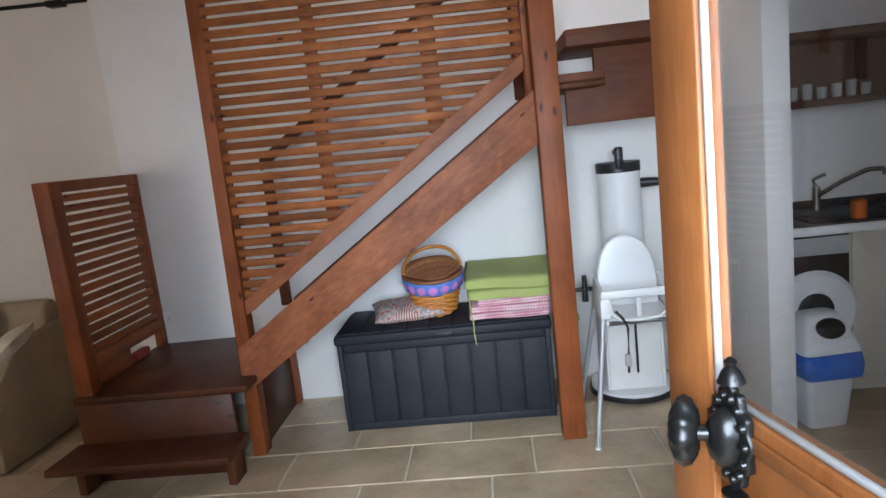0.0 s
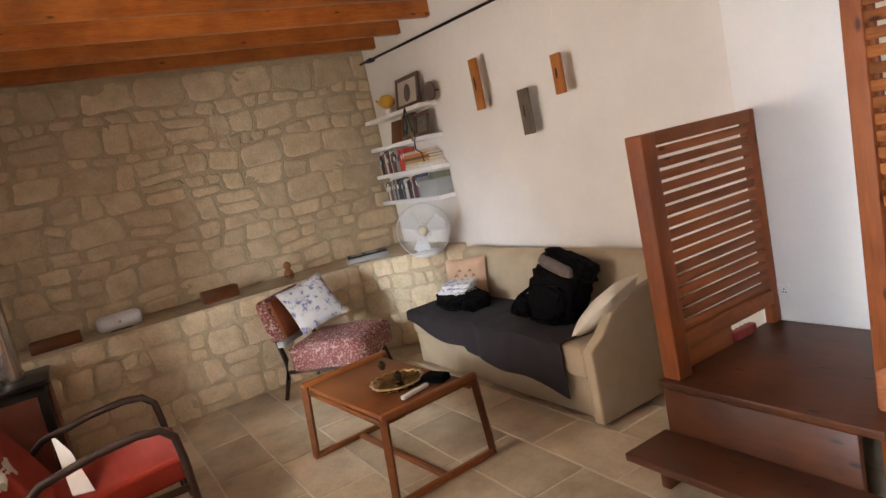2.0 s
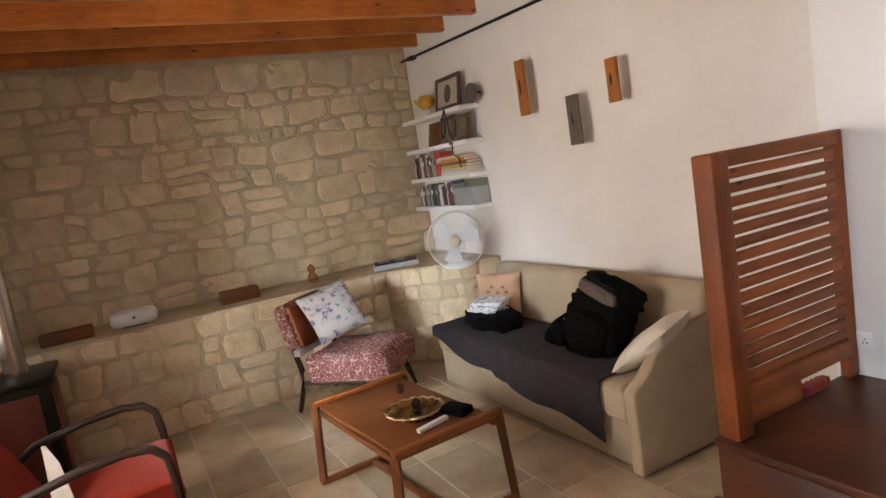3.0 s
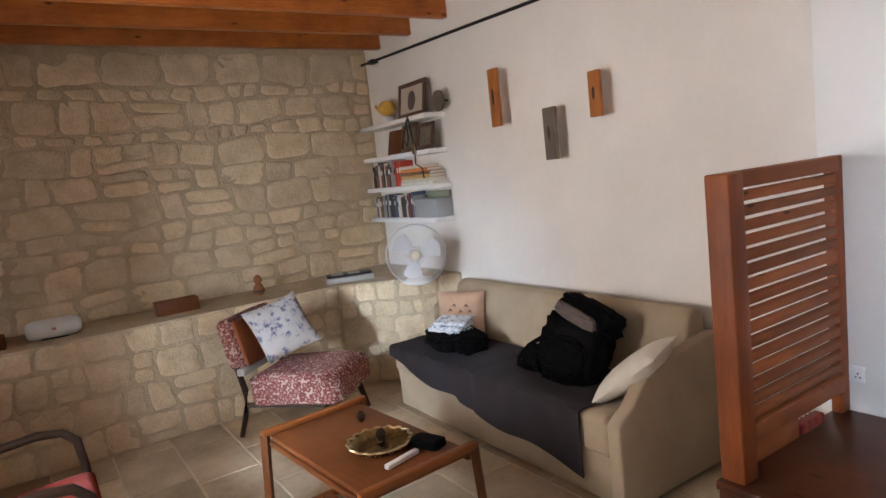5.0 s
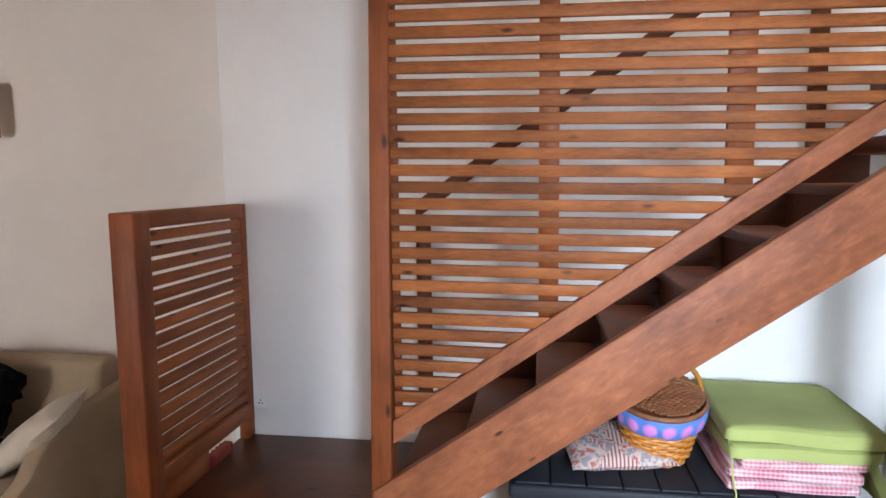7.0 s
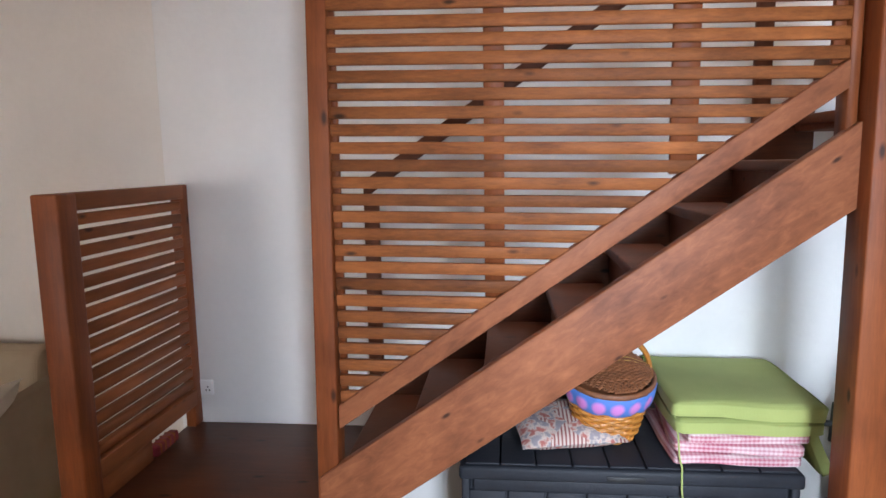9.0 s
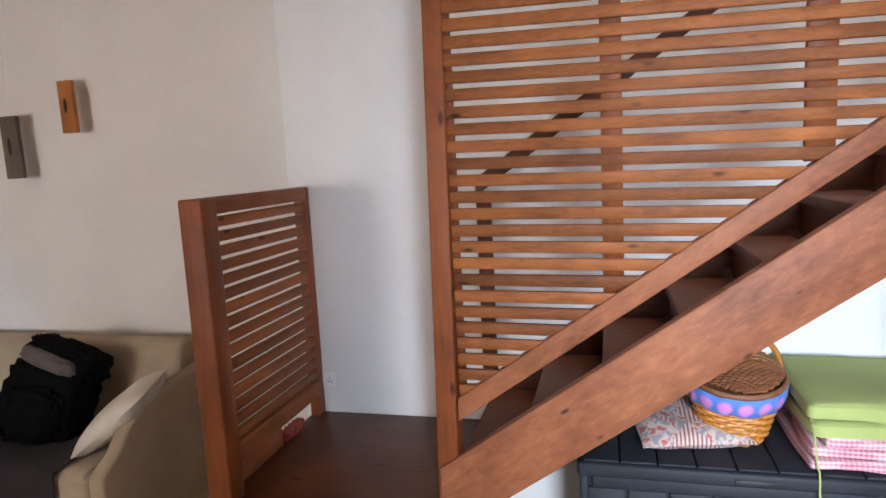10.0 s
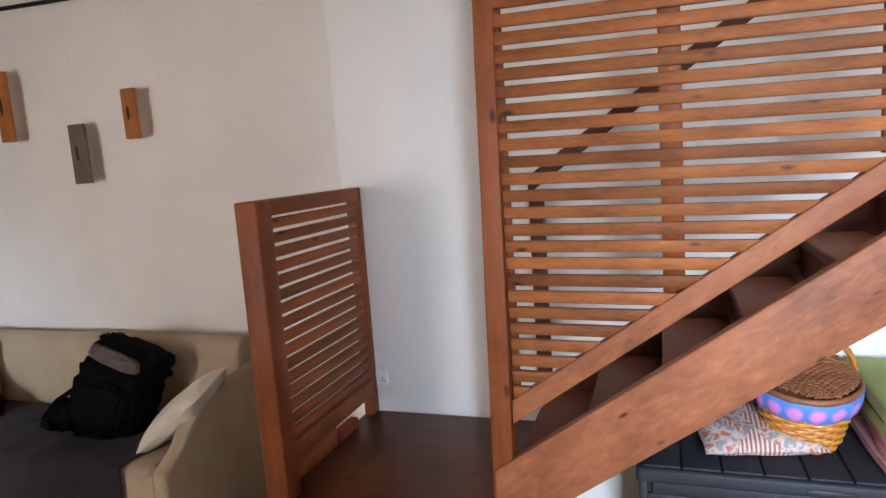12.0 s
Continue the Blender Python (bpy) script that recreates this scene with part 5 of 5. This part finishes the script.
part("tray_lip", tube(bmesh.new(), [(0.476, 3.203, 0.70), (0.484, 3.200, 0.645), (0.52, 3.198, 0.618), (0.61, 3.197, 0.608), (0.70, 3.198, 0.618), (0.736, 3.200, 0.645), (0.744, 3.203, 0.70)], 0.008, 8), WHITEP, high)
part("strap", tube(bmesh.new(), [(0.50, 3.196, 0.66), (0.53, 3.187, 0.625), (0.55, 3.185, 0.58), (0.545, 3.186, 0.42), (0.542, 3.187, 0.36)], 0.007, 6), BLACKP, high, "dark safety strap hanging")
part("buckle", rounded(one_box((0.528, 3.178, 0.39), (0.556, 3.194, 0.45)), 0.004), GREYP, high)

# ---- small things on the landing ----
wrap = thing("striped_packet", pose(-2.196, 3.80, 0.456, 0, 0, 90), "red and white striped packet under the screen", "packet")
part("body", slab(0.17, 0.044, 0.05, 0.014, 3, 0.006, pose(0, 0, 0.0275)), plain("packet_red", (0.20, 0.012, 0.02), 0.5), wrap, local=True)
for k in range(4):
    part("stripe", one_box((-0.065 + 0.035 * k, -0.0245, 0.008), (-0.057 + 0.035 * k, 0.0245, 0.0535), 0.003, 1), RUST, wrap, local=True)


# ---- entrance door, open inwards ----
GLASS, nt, b = material("clear_pane")
b.inputs["Transmission Weight"].default_value = 1.0
b.inputs["Roughness"].default_value = 0.0
b.inputs["IOR"].default_value = 1.45
LEAF = 1.09
DOORW = wood("varnished_door", (0.19, 0.062, 0.018), (0.36, 0.13, 0.038), "z", 0.36, knots=False)
hx, hy = 0.50, 0.335
ang = math.degrees(math.atan2(1.41 - hy, 0.270 - hx))
door = thing("entrance_door", pose(hx, hy, 0.012, 0, 0, ang), "varnished wooden door with a tall glass pane, open", "door")
DT = 0.045


def leaf(name, a, z0, c, z1, label="", bevel=0.004):
    return part(name, rounded(one_box((a, -DT / 2, z0), (c, DT / 2, z1)), bevel), DOORW, door, label, local=True)


leaf("lock_stile", LEAF - 0.135, 0, LEAF, 2.15)
leaf("hinge_stile", 0, 0, 0.12, 2.15)
leaf("top_rail", 0.121, 2.03, LEAF - 0.136, 2.15)
leaf("middle_rail", 0.121, 0.93, LEAF - 0.136, 1.065)
leaf("bottom_rail", 0.121, 0, LEAF - 0.136, 0.16)
part("panel", rounded(one_box((0.121, -0.012, 0.161), (LEAF - 0.136, 0.012, 0.929)), 0.003), DOORW, door, local=True)
pane = part("pane", one_box((0.121, -0.003, 1.066), (LEAF - 0.136, 0.003, 2.029)), GLASS, door, local=True)
pane.visible_shadow = False
y = 0.010
part("glazing_bead", one_box((LEAF - 0.146, y - 0.006, 1.066), (LEAF - 0.1365, y + 0.006, 2.029), 0.002), GREYP, door, "pale glazing bead", local=True)
part("glazing_bead", one_box((0.122, y - 0.006, 1.0655), (LEAF - 0.147, y + 0.006, 1.074), 0.002), GREYP, door, local=True)
part("moulding", rounded(one_box((0.122, DT / 2 + 0.0005, 1.02), (LEAF - 0.137, DT / 2 + 0.010, 1.045)), 0.004, 2), DOORW, door, local=True)
LOCKB = plain("black_enamel", (0.008, 0.008, 0.008), 0.3, 0, 0.3, 20, spec=0.35)
lx = LEAF - 0.208
outline = []
for k in range(48):
    a = 2 * math.pi * k / 48
    r = 1 + 0.09 * math.cos(12 * a) + 0.05 * math.cos(4 * a)
    outline.append((lx + 0.046 * r * math.cos(a), 1.028 + 0.078 * r * math.sin(a)))
bm = prism(bmesh.new(), outline, "y", DT / 2 + 0.001, DT / 2 + 0.016)
lock = part("rim_lock", rounded(bm, 0.004, 2, 60), LOCKB, door, "black cast backplate with scalloped edge", local=True)
for dz, up in ((0.941, 180), (1.115, 0)):
    part("lock_spike", lathe(bmesh.new(), [(0.0, 0), (0.020, 0.0), (0.014, 0.016), (0.007, 0.024), (0.010, 0.031), (0.003, 0.038)], 12, pose(lx - 0.005, DT / 2 + 0.012, dz, up, 0, 0)), LOCKB, lock, local=True)
for k in range(14):
    a = 2 * math.pi * k / 14
    part("lock_boss", lathe(bmesh.new(), [(0.0, 0.008), (0.006, 0.006), (0.008, 0.0)], 10, pose(lx + 0.038 * math.cos(a), DT / 2 + 0.016, 1.028 + 0.064 * math.sin(a), -90, 0, 0)), LOCKB, lock, local=True)
part("lock_case", lathe(bmesh.new(), [(0.0, 0.03), (0.018, 0.027), (0.026, 0.014), (0.028, 0.0)], 22, pose(lx, DT / 2 + 0.0165, 1.028, -90, 0, 0) @ Matrix.Diagonal((1, 1.7, 1, 1))), LOCKB, lock, local=True)
part("neck", cyl(bmesh.new(), (lx + 0.012, DT / 2 + 0.03, 1.032), (lx + 0.021, DT / 2 + 0.056, 1.032), 0.014, 0.012, 14), LOCKB, lock, local=True)
bm = bmesh.new()
seg, rings = 40, []
for r, h in ((0.0, 0.0), (0.022, 0.002), (0.034, 0.010), (0.038, 0.020), (0.034, 0.030), (0.020, 0.038), (0.0, 0.040)):
    rings.append([bm.verts.new(((r + (0.0022 * math.cos(10 * 2 * math.pi * q / seg) if r > 0.015 else 0)) * math.cos(2 * math.pi * q / seg), (r + (0.0022 * math.cos(10 * 2 * math.pi * q / seg) if r > 0.015 else 0)) * 1.25 * math.sin(2 * math.pi * q / seg), h)) for q in range(seg)])
for p, q in zip(rings, rings[1:]):
    for n in range(seg):
        bm.faces.new((p[n], p[(n + 1) % seg], q[(n + 1) % seg], q[n]))
bmesh.ops.remove_doubles(bm, verts=bm.verts[:], dist=1e-5)
bmesh.ops.recalc_face_normals(bm, faces=bm.faces[:])
bm.transform(pose(lx + 0.020, DT / 2 + 0.050, 1.032, -90, 0, -38) @ Matrix.Scale(1.12, 4))
knob = part("knob", bm, LOCKB, door, "fluted glossy black knob", local=True)
frame_ob = thing("door_frame", (0.03, 0.20, 0), "varnished wooden frame round the entrance", "door frame")
part("jamb", one_box((-0.459, 0.10, 0.0), (-0.40, 0.299, 2.199), 0.004), DOORW, frame_ob)
part("jamb", one_box((0.472, 0.10, 0.0), (0.529, 0.299, 2.199), 0.004), DOORW, frame_ob)
part("head", one_box((-0.399, 0.10, 2.165), (0.471, 0.299, 2.199), 0.004), DOORW, frame_ob)


def window(n, x0, x1, z0, z1):
    """A timber casement in the thickness of the south wall."""
    ob = tagged(thing("window_%d" % n, ((x0 + x1) / 2, 0.0, z0), "varnished timber casement window in the thick wall", "window"), kind="structure")
    t = 0.05
    part("window_sill", one_box((x0 + 0.001, 0.0, z0 + 0.001), (x1 - 0.001, SOUTH + 0.02, z0 + 0.025), 0.004), DOORW, ob)
    for a, c, lo, hi in ((x0 + 0.001, x0 + t, z0 + 0.026, z1 - 0.001), (x1 - t, x1 - 0.001, z0 + 0.026, z1 - 0.001), ((x0 + x1) / 2 - 0.03, (x0 + x1) / 2 + 0.03, z0 + t + 0.027, z1 - t - 0.001)):
        part("window_frame", one_box((a, 0.02, lo), (c, 0.07, hi), 0.003), DOORW, ob)
    for lo, hi in ((z0 + 0.026, z0 + 0.026 + t), (z1 - t, z1 - 0.001)):
        part("window_frame", one_box((x0 + t + 0.001, 0.02, lo), (x1 - t - 0.001, 0.07, hi), 0.003), DOORW, ob)
    for a, c in ((x0 + t, (x0 + x1) / 2 - 0.03), ((x0 + x1) / 2 + 0.03, x1 - t)):
        p = part("pane", one_box((a, 0.043, z0 + t + 0.027), (c, 0.047, z1 - t - 0.001)), GLASS, ob)
        p.visible_shadow = False


window(1, -5.45, -4.55, 0.85, 1.95)
window(2, -3.75, -2.85, 0.95, 2.05)
# added window, never in view, in front of the kitchen fill lamp
window(3, 2.15, 3.05, 1.05, 2.0)

# ---- kitchen beyond the partition ----
CREAM = plain("cream_laminate", (0.62, 0.56, 0.46), 0.5, 0, 0.05)
COUNTER = plain("dark_worktop", (0.045, 0.04, 0.038), 0.3, 0, 0.3, 30)
KSHELF = wood("kitchen_shelf_wood", (0.035, 0.013, 0.007), (0.085, 0.032, 0.015), "x", 0.5)
top = thing("worktop", (2.29, 3.80, 0.87), "dark worktop with a pale front edge", "worktop")
part("slab", rounded(one_box((1.272, 3.50, 0.87), (3.098, 4.098, 0.91)), 0.004), COUNTER, top)
part("edge", one_box((1.272, 3.485, 0.868), (3.098, 3.4995, 0.912), 0.003), WHITEW, top)
part("splash", one_box((1.272, 4.085, 0.9105), (3.098, 4.098, 0.96), 0.002), COUNTER, top)
sink = thing("sink", (1.85, 3.8, 0.912), "dark inset kitchen sink", "sink")
part("rim", rounded(one_box((1.58, 3.58, 0.9105), (2.12, 4.02, 0.918)), 0.003), DARK, sink)
part("bowl", rounded(one_box((1.64, 3.63, 0.9185), (2.06, 3.92, 0.922)), 0.002), BLACKP, sink)
tap = thing("tap", (1.80, 3.98, 0.919), "chrome mixer tap with a slanting spout", "tap")
part("body", cyl(bmesh.new(), (1.80, 3.97, 0.919), (1.80, 3.97, 1.05), 0.024, 0.02, 16), CHROME, tap)
part("spout", tube(bmesh.new(), [(1.80, 3.96, 1.00), (1.88, 3.86, 1.08), (1.97, 3.78, 1.14), (2.02, 3.74, 1.14), (2.03, 3.73, 1.11)], 0.013, 10), CHROME, tap)
part("lever", tube(bmesh.new(), [(1.80, 3.97, 1.05), (1.78, 3.97, 1.09), (1.83, 3.93, 1.12)], 0.010, 8), CHROME, tap)
wash = thing("washing_machine", (1.80, 3.8, 0), "front-loading washing machine with a white ring door", "washing machine")
part("cabinet", rounded(one_box((1.275, 3.53, 0.01), (1.738, 4.08, 0.865)), 0.01), BLACKP, wash, "dark front and case")
part("door_ring", lathe(bmesh.new(), [(0.15, 0), (0.195, 0.0), (0.205, 0.03), (0.185, 0.05), (0.15, 0.04)], 36, pose(1.55, 3.529, 0.485, 90, 0, 0)), WHITEP, wash, "white door ring")
part("door_glass", lathe(bmesh.new(), [(0.0, 0.05), (0.08, 0.045), (0.135, 0.01), (0.138, 0.0)], 30, pose(1.55, 3.528, 0.485, 90, 0, 0)), BLACKP, wash)
part("control_strip", rounded(one_box((1.30, 3.522, 0.76), (1.73, 3.5295, 0.85)), 0.003), GREYP, wash)
cab = thing("kitchen_cabinet", (2.4, 3.8, 0), "cream kitchen base cabinet", "cabinet")
part("body", one_box((1.745, 3.55, 0.10), (3.09, 4.08, 0.866), 0.003), CREAM, cab)
part("plinth", one_box((1.745, 3.60, 0.0), (3.09, 4.08, 0.099)), CREAM, cab)
for a in (1.75, 2.27):
    d = part("door", rounded(one_box((a, 3.53, 0.11), (a + 0.515, 3.5495, 0.86)), 0.004), CREAM, cab)
    part("handle", cyl(bmesh.new(), (a + 0.45, 3.515, 0.70), (a + 0.45, 3.515, 0.82), 0.006, None, 8), CHROME, d)
bin_ = thing("swing_lid_bin", pose(1.455, 3.29, 0, 0, 0, 8), "white swing-lid bin with a blue liner", "bin")


def tapered(levels, bevel=0.03):
    """A four-sided tub from (half width, half depth, height) levels, with rounded corners."""
    bm = bmesh.new()
    rings = []
    for hw, hd, z in levels:
        ring = []
        for qx, qy, a0 in ((1, 1, 0), (-1, 1, 90), (-1, -1, 180), (1, -1, 270)):
            for a in (0, 30, 60, 90):
                t = radians(a0 + a)
                ring.append(bm.verts.new((qx * (hw - bevel) + bevel * math.cos(t), qy * (hd - bevel) + bevel * math.sin(t), z)))
        rings.append(ring)
    for a, b in zip(rings, rings[1:]):
        for k in range(len(a)):
            bm.faces.new((a[k], a[(k + 1) % len(a)], b[(k + 1) % len(a)], b[k]))
    bm.faces.new(rings[0][::-1])
    bm.faces.new(rings[-1])
    return bm


part("bucket", tapered([(0.095, 0.085, 0.0), (0.125, 0.11, 0.33)]), WHITEP, bin_, local=True)
bm = tapered([(0.133, 0.118, 0.25), (0.145, 0.13, 0.262), (0.150, 0.135, 0.30), (0.143, 0.128, 0.36), (0.137, 0.122, 0.368)])
for v in bm.verts:
    v.co += Vector((0.012, 0.012, 0.016)) * noise.noise(v.co * 19)
part("liner", bm, plain("blue_liner", (0.03, 0.14, 0.50), 0.35, 0, 0.2, 30, 0.6), bin_, "blue plastic liner folded over the rim", local=True)
part("lid", tapered([(0.138, 0.124, 0.372), (0.138, 0.124, 0.392), (0.120, 0.10, 0.44), (0.085, 0.07, 0.53), (0.075, 0.05, 0.545)]), WHITEP, bin_, local=True)
flap = lathe(bmesh.new(), [(0.0, 0.0), (0.055, 0.0), (0.062, 0.006), (0.055, 0.012), (0.0, 0.016)], 24, pose(0.0, -0.088, 0.485, 63, 0, 0) @ Matrix.Diagonal((1.15, 0.8, 1, 1)))
part("swing_flap", flap, BLACKP, bin_, "dark oval swing flap", local=True)
ksh = thing("kitchen_shelf", (2.3, 3.95, 1.5), "dark wooden open shelf unit over the worktop", "shelf")
part("bottom_board", one_box((1.272, 3.80, 1.49), (3.098, 4.098, 1.53), 0.003), KSHELF, ksh)
part("top_board", one_box((1.272, 3.80, 1.84), (3.098, 4.098, 1.88), 0.003), KSHELF, ksh)
part("back_board", one_box((1.272, 4.078, 1.531), (3.098, 4.098, 1.839)), KSHELF, ksh)
KGLASS = plain("frosted_tumbler", (0.30, 0.31, 0.31), 0.12, 0, 0.05)
for k in range(7):
    bm = lathe(bmesh.new(), [(0.0, 0), (0.022, 0.0), (0.027, 0.06 + 0.012 * (k % 3)), (0.023, 0.058 + 0.012 * (k % 3)), (0.0, 0.01)], 14, pose(1.56 + 0.075 * k, 3.87, 1.531))
    single("tumbler", bm, KGLASS, "clear drinking glass on the kitchen shelf", "glass", "glasses on the kitchen shelf")
for x, c, h in ((1.72, (0.55, 0.12, 0.02), 0.085), (2.10, (0.20, 0.23, 0.08), 0.06)):
    bm = lathe(bmesh.new(), [(0.0, 0), (0.035, 0.0), (0.038, h), (0.02, h + 0.012), (0.0, h + 0.012)], 16, pose(x + 0.1, 3.60, 0.9185 if x < 1.9 else 0.9105))
    single("jar", bm, plain("jar_glaze", c, 0.3), "small glazed jar beside the sink", "jar")


# ---- floor tiles and wall stones ----
floor_ob = bpy.data.objects["floor"]
tile_meshes = {}
random.seed(11)
row, y = 0, 3.338 + 0.36 * 3
while y > SOUTH:
    y0, y1 = max(y - 0.36, -0.19), y
    x = WEST + 0.05 - random.uniform(0, 0.5)
    if row == 3:
        x = -1.165 - 0.612 * 9
    while x < EAST:
        w = 0.612
        key = round(y1 - y0, 3)
        if key not in tile_meshes:
            me_bm = one_box((-w / 2 + 0.005, -key / 2 + 0.005, -0.03), (w / 2 - 0.005, key / 2 - 0.005, 0.0), 0.004, 1)
            tile_meshes[key] = mesh_of("floor_tile", me_bm, TILE)
        ob = new("floor_tile", tile_meshes[key])
        ob.location = (x + w / 2, (y0 + y1) / 2, random.uniform(-0.002, 0.0))
        ob.rotation_euler = (random.uniform(-0.003, 0.003), random.uniform(-0.003, 0.003), 0)
        ob.parent = floor_ob
        x += w
    y -= 0.36
    row += 1


def stone_piece(poly, joint, depth, rough):
    """One rubble stone in the x-z plane, its face towards -y: worn corners, uneven dressed face."""
    cx = sum(p[0] for p in poly) / len(poly)
    cz = sum(p[1] for p in poly) / len(poly)
    pts = []
    for a, b in zip(poly, poly[1:] + poly[:1]):
        run = math.hypot(b[0] - a[0], b[1] - a[1])
        if run < 0.015:
            continue
        for f in ((0.12, 0.38, 0.64, 0.88) if run > 0.12 else (0.22, 0.78)):
            pts.append((a[0] + (b[0] - a[0]) * f - cx, a[1] + (b[1] - a[1]) * f - cz))
    if len(pts) < 5:
        return None
    size = min(max(p[0] for p in pts) - min(p[0] for p in pts), max(p[1] for p in pts) - min(p[1] for p in pts))
    if size < 0.045:
        return None
    keep = max(0.55, 1 - 2 * joint / size)
    outline = []
    for px, pz in pts:
        k = keep + random.uniform(-0.09, 0.05)
        outline.append((px * k, pz * k))
    bm = bmesh.new()
    n = len(outline)
    tilt_x, tilt_z = random.uniform(-0.02, 0.02), random.uniform(-0.03, 0.03)
    rings = []
    for shrink, d in ((1.06, 0.012), (1.0, -depth * 0.25), (0.93, -depth * 0.85), (0.62, -depth * 1.1)):
        rings.append([bm.verts.new((px * shrink + random.uniform(-0.003, 0.003), d + (tilt_x * px + tilt_z * pz if d < 0 else 0) + random.uniform(-rough, rough), pz * shrink + random.uniform(-0.003, 0.003))) for px, pz in outline])
    for a, b in zip(rings, rings[1:]):
        for k in range(n):
            bm.faces.new((a[k], a[(k + 1) % n], b[(k + 1) % n], b[k]))
    mid = bm.verts.new((0, -depth * random.uniform(1.0, 1.25), 0))
    for k in range(n):
        bm.faces.new((rings[-1][k], rings[-1][(k + 1) % n], mid))
    bmesh.ops.recalc_face_normals(bm, faces=bm.faces[:])
    return bm, cx, cz


def rubble(parent, length, z0, z1, m, seed, joint=0.008, cap=0.0, wide=1.0, rough=0.0026):
    """Roughly coursed stones over a face that runs along local x, from z0 to z1, with an even top course of height cap."""
    random.seed(seed)
    levels = [z0]
    while levels[-1] < z1 - cap - 0.20:
        levels.append(levels[-1] + random.choice((random.uniform(0.11, 0.14), random.uniform(0.17, 0.23), random.uniform(0.20, 0.25))))
    if levels[-1] > z1 - cap - 0.06:
        levels.pop()
    levels.append(z1 - cap)
    if cap:
        levels.append(z1)

    def bed(k, x):
        """The wandering joint under course k."""
        if k == 0 or k == len(levels) - 1:
            return levels[k]
        swing = 0.012 if cap and k == len(levels) - 2 else 0.055
        return levels[k] + swing * noise.noise(Vector((x * 2.3 + seed, k * 7.3, 0))) + swing * 0.4 * noise.noise(Vector((x * 7.0, k * 3.1, seed)))

    cells = []
    for k in range(len(levels) - 1):
        h = levels[k + 1] - levels[k]
        even = cap and k == len(levels) - 2
        x, lean = 0.0, 0.0
        while x < length - 0.01:
            w = (random.uniform(0.20, 0.42) if even else min(0.42, h * random.choice((0.8, 1.2, 1.5, 1.8, 2.1, 2.4)) * random.uniform(0.85, 1.15))) * wide
            if x + w > length - 0.07:
                w = length - x
            turn = 0.0 if x + w > length - 0.001 else random.uniform(-0.02, 0.02) * (0.4 if even else 1.0)
            low, high = (x - lean, x + w - turn), (x + lean, x + w + turn)
            za, zb, zc, zd = bed(k, low[0]), bed(k, low[1]), bed(k + 1, high[1]), bed(k + 1, high[0])
            kind = random.random()
            if not even and h > 0.15 and kind < 0.32:
                f = random.uniform(0.35, 0.65)
                e, g = f + random.uniform(-0.1, 0.1), f
                el, er = za + (zd - za) * e, zb + (zc - zb) * g
                cells.append([(low[0], za), (low[1], zb), (x + w, er), (x, el)])
                if kind < 0.14 and w > 0.2:
                    c = x + w * random.uniform(0.35, 0.65)
                    cells.append([(x, el), (c, (el + er) / 2), (c + 0.01, (zc + zd) / 2), (high[0], zd)])
                    cells.append([(c, (el + er) / 2), (x + w, er), (high[1], zc), (c + 0.01, (zc + zd) / 2)])
                else:
                    cells.append([(x, el), (x + w, er), (high[1], zc), (high[0], zd)])
            else:
                cells.append([(low[0], za), (low[1], zb), (high[1], zc), (high[0], zd)])
            x, lean = x + w, turn
    for poly in cells:
        made = stone_piece(poly, joint * random.uniform(0.6, 1.6), random.uniform(0.003, 0.010), rough)
        if made is None:
            continue
        bm, cx, cz = made
        me = mesh_of("stone", bm, LIME)
        me.shade_smooth()
        me.set_sharp_from_angle(angle=radians(60))
        ob = new("stone", me)
        ob.matrix_world = m @ Matrix.Translation((cx, 0, cz)) @ pose(0, 0, 0, 0, random.uniform(-3, 3), 0)
        ob.parent = parent


west = bpy.data.objects["wall_west"]
rubble(west, 3.9, 0.83, 2.82, pose(WEST, 0.27, 0, 0, 0, 90), 21)
ledge_ob = bpy.data.objects["stone_ledge"]
rubble(ledge_ob, 3.05, 0.0, 0.832, pose(-5.65, 0.27, 0, 0, 0, 90), 33, cap=0.17, wide=0.72, rough=0.0045)
for xa, ya, xb, yb, seed in ((-5.65, 3.32, -5.24, 3.86, 45), (-5.24, 3.86, -5.10, 4.165, 52)):
    diag = math.degrees(math.atan2(yb - ya, xb - xa))
    rubble(ledge_ob, math.hypot(xb - xa, yb - ya), 0.0, 0.832, pose(xa, ya, 0, 0, 0, diag), seed, 0.008, cap=0.15, wide=0.62, rough=0.0045)
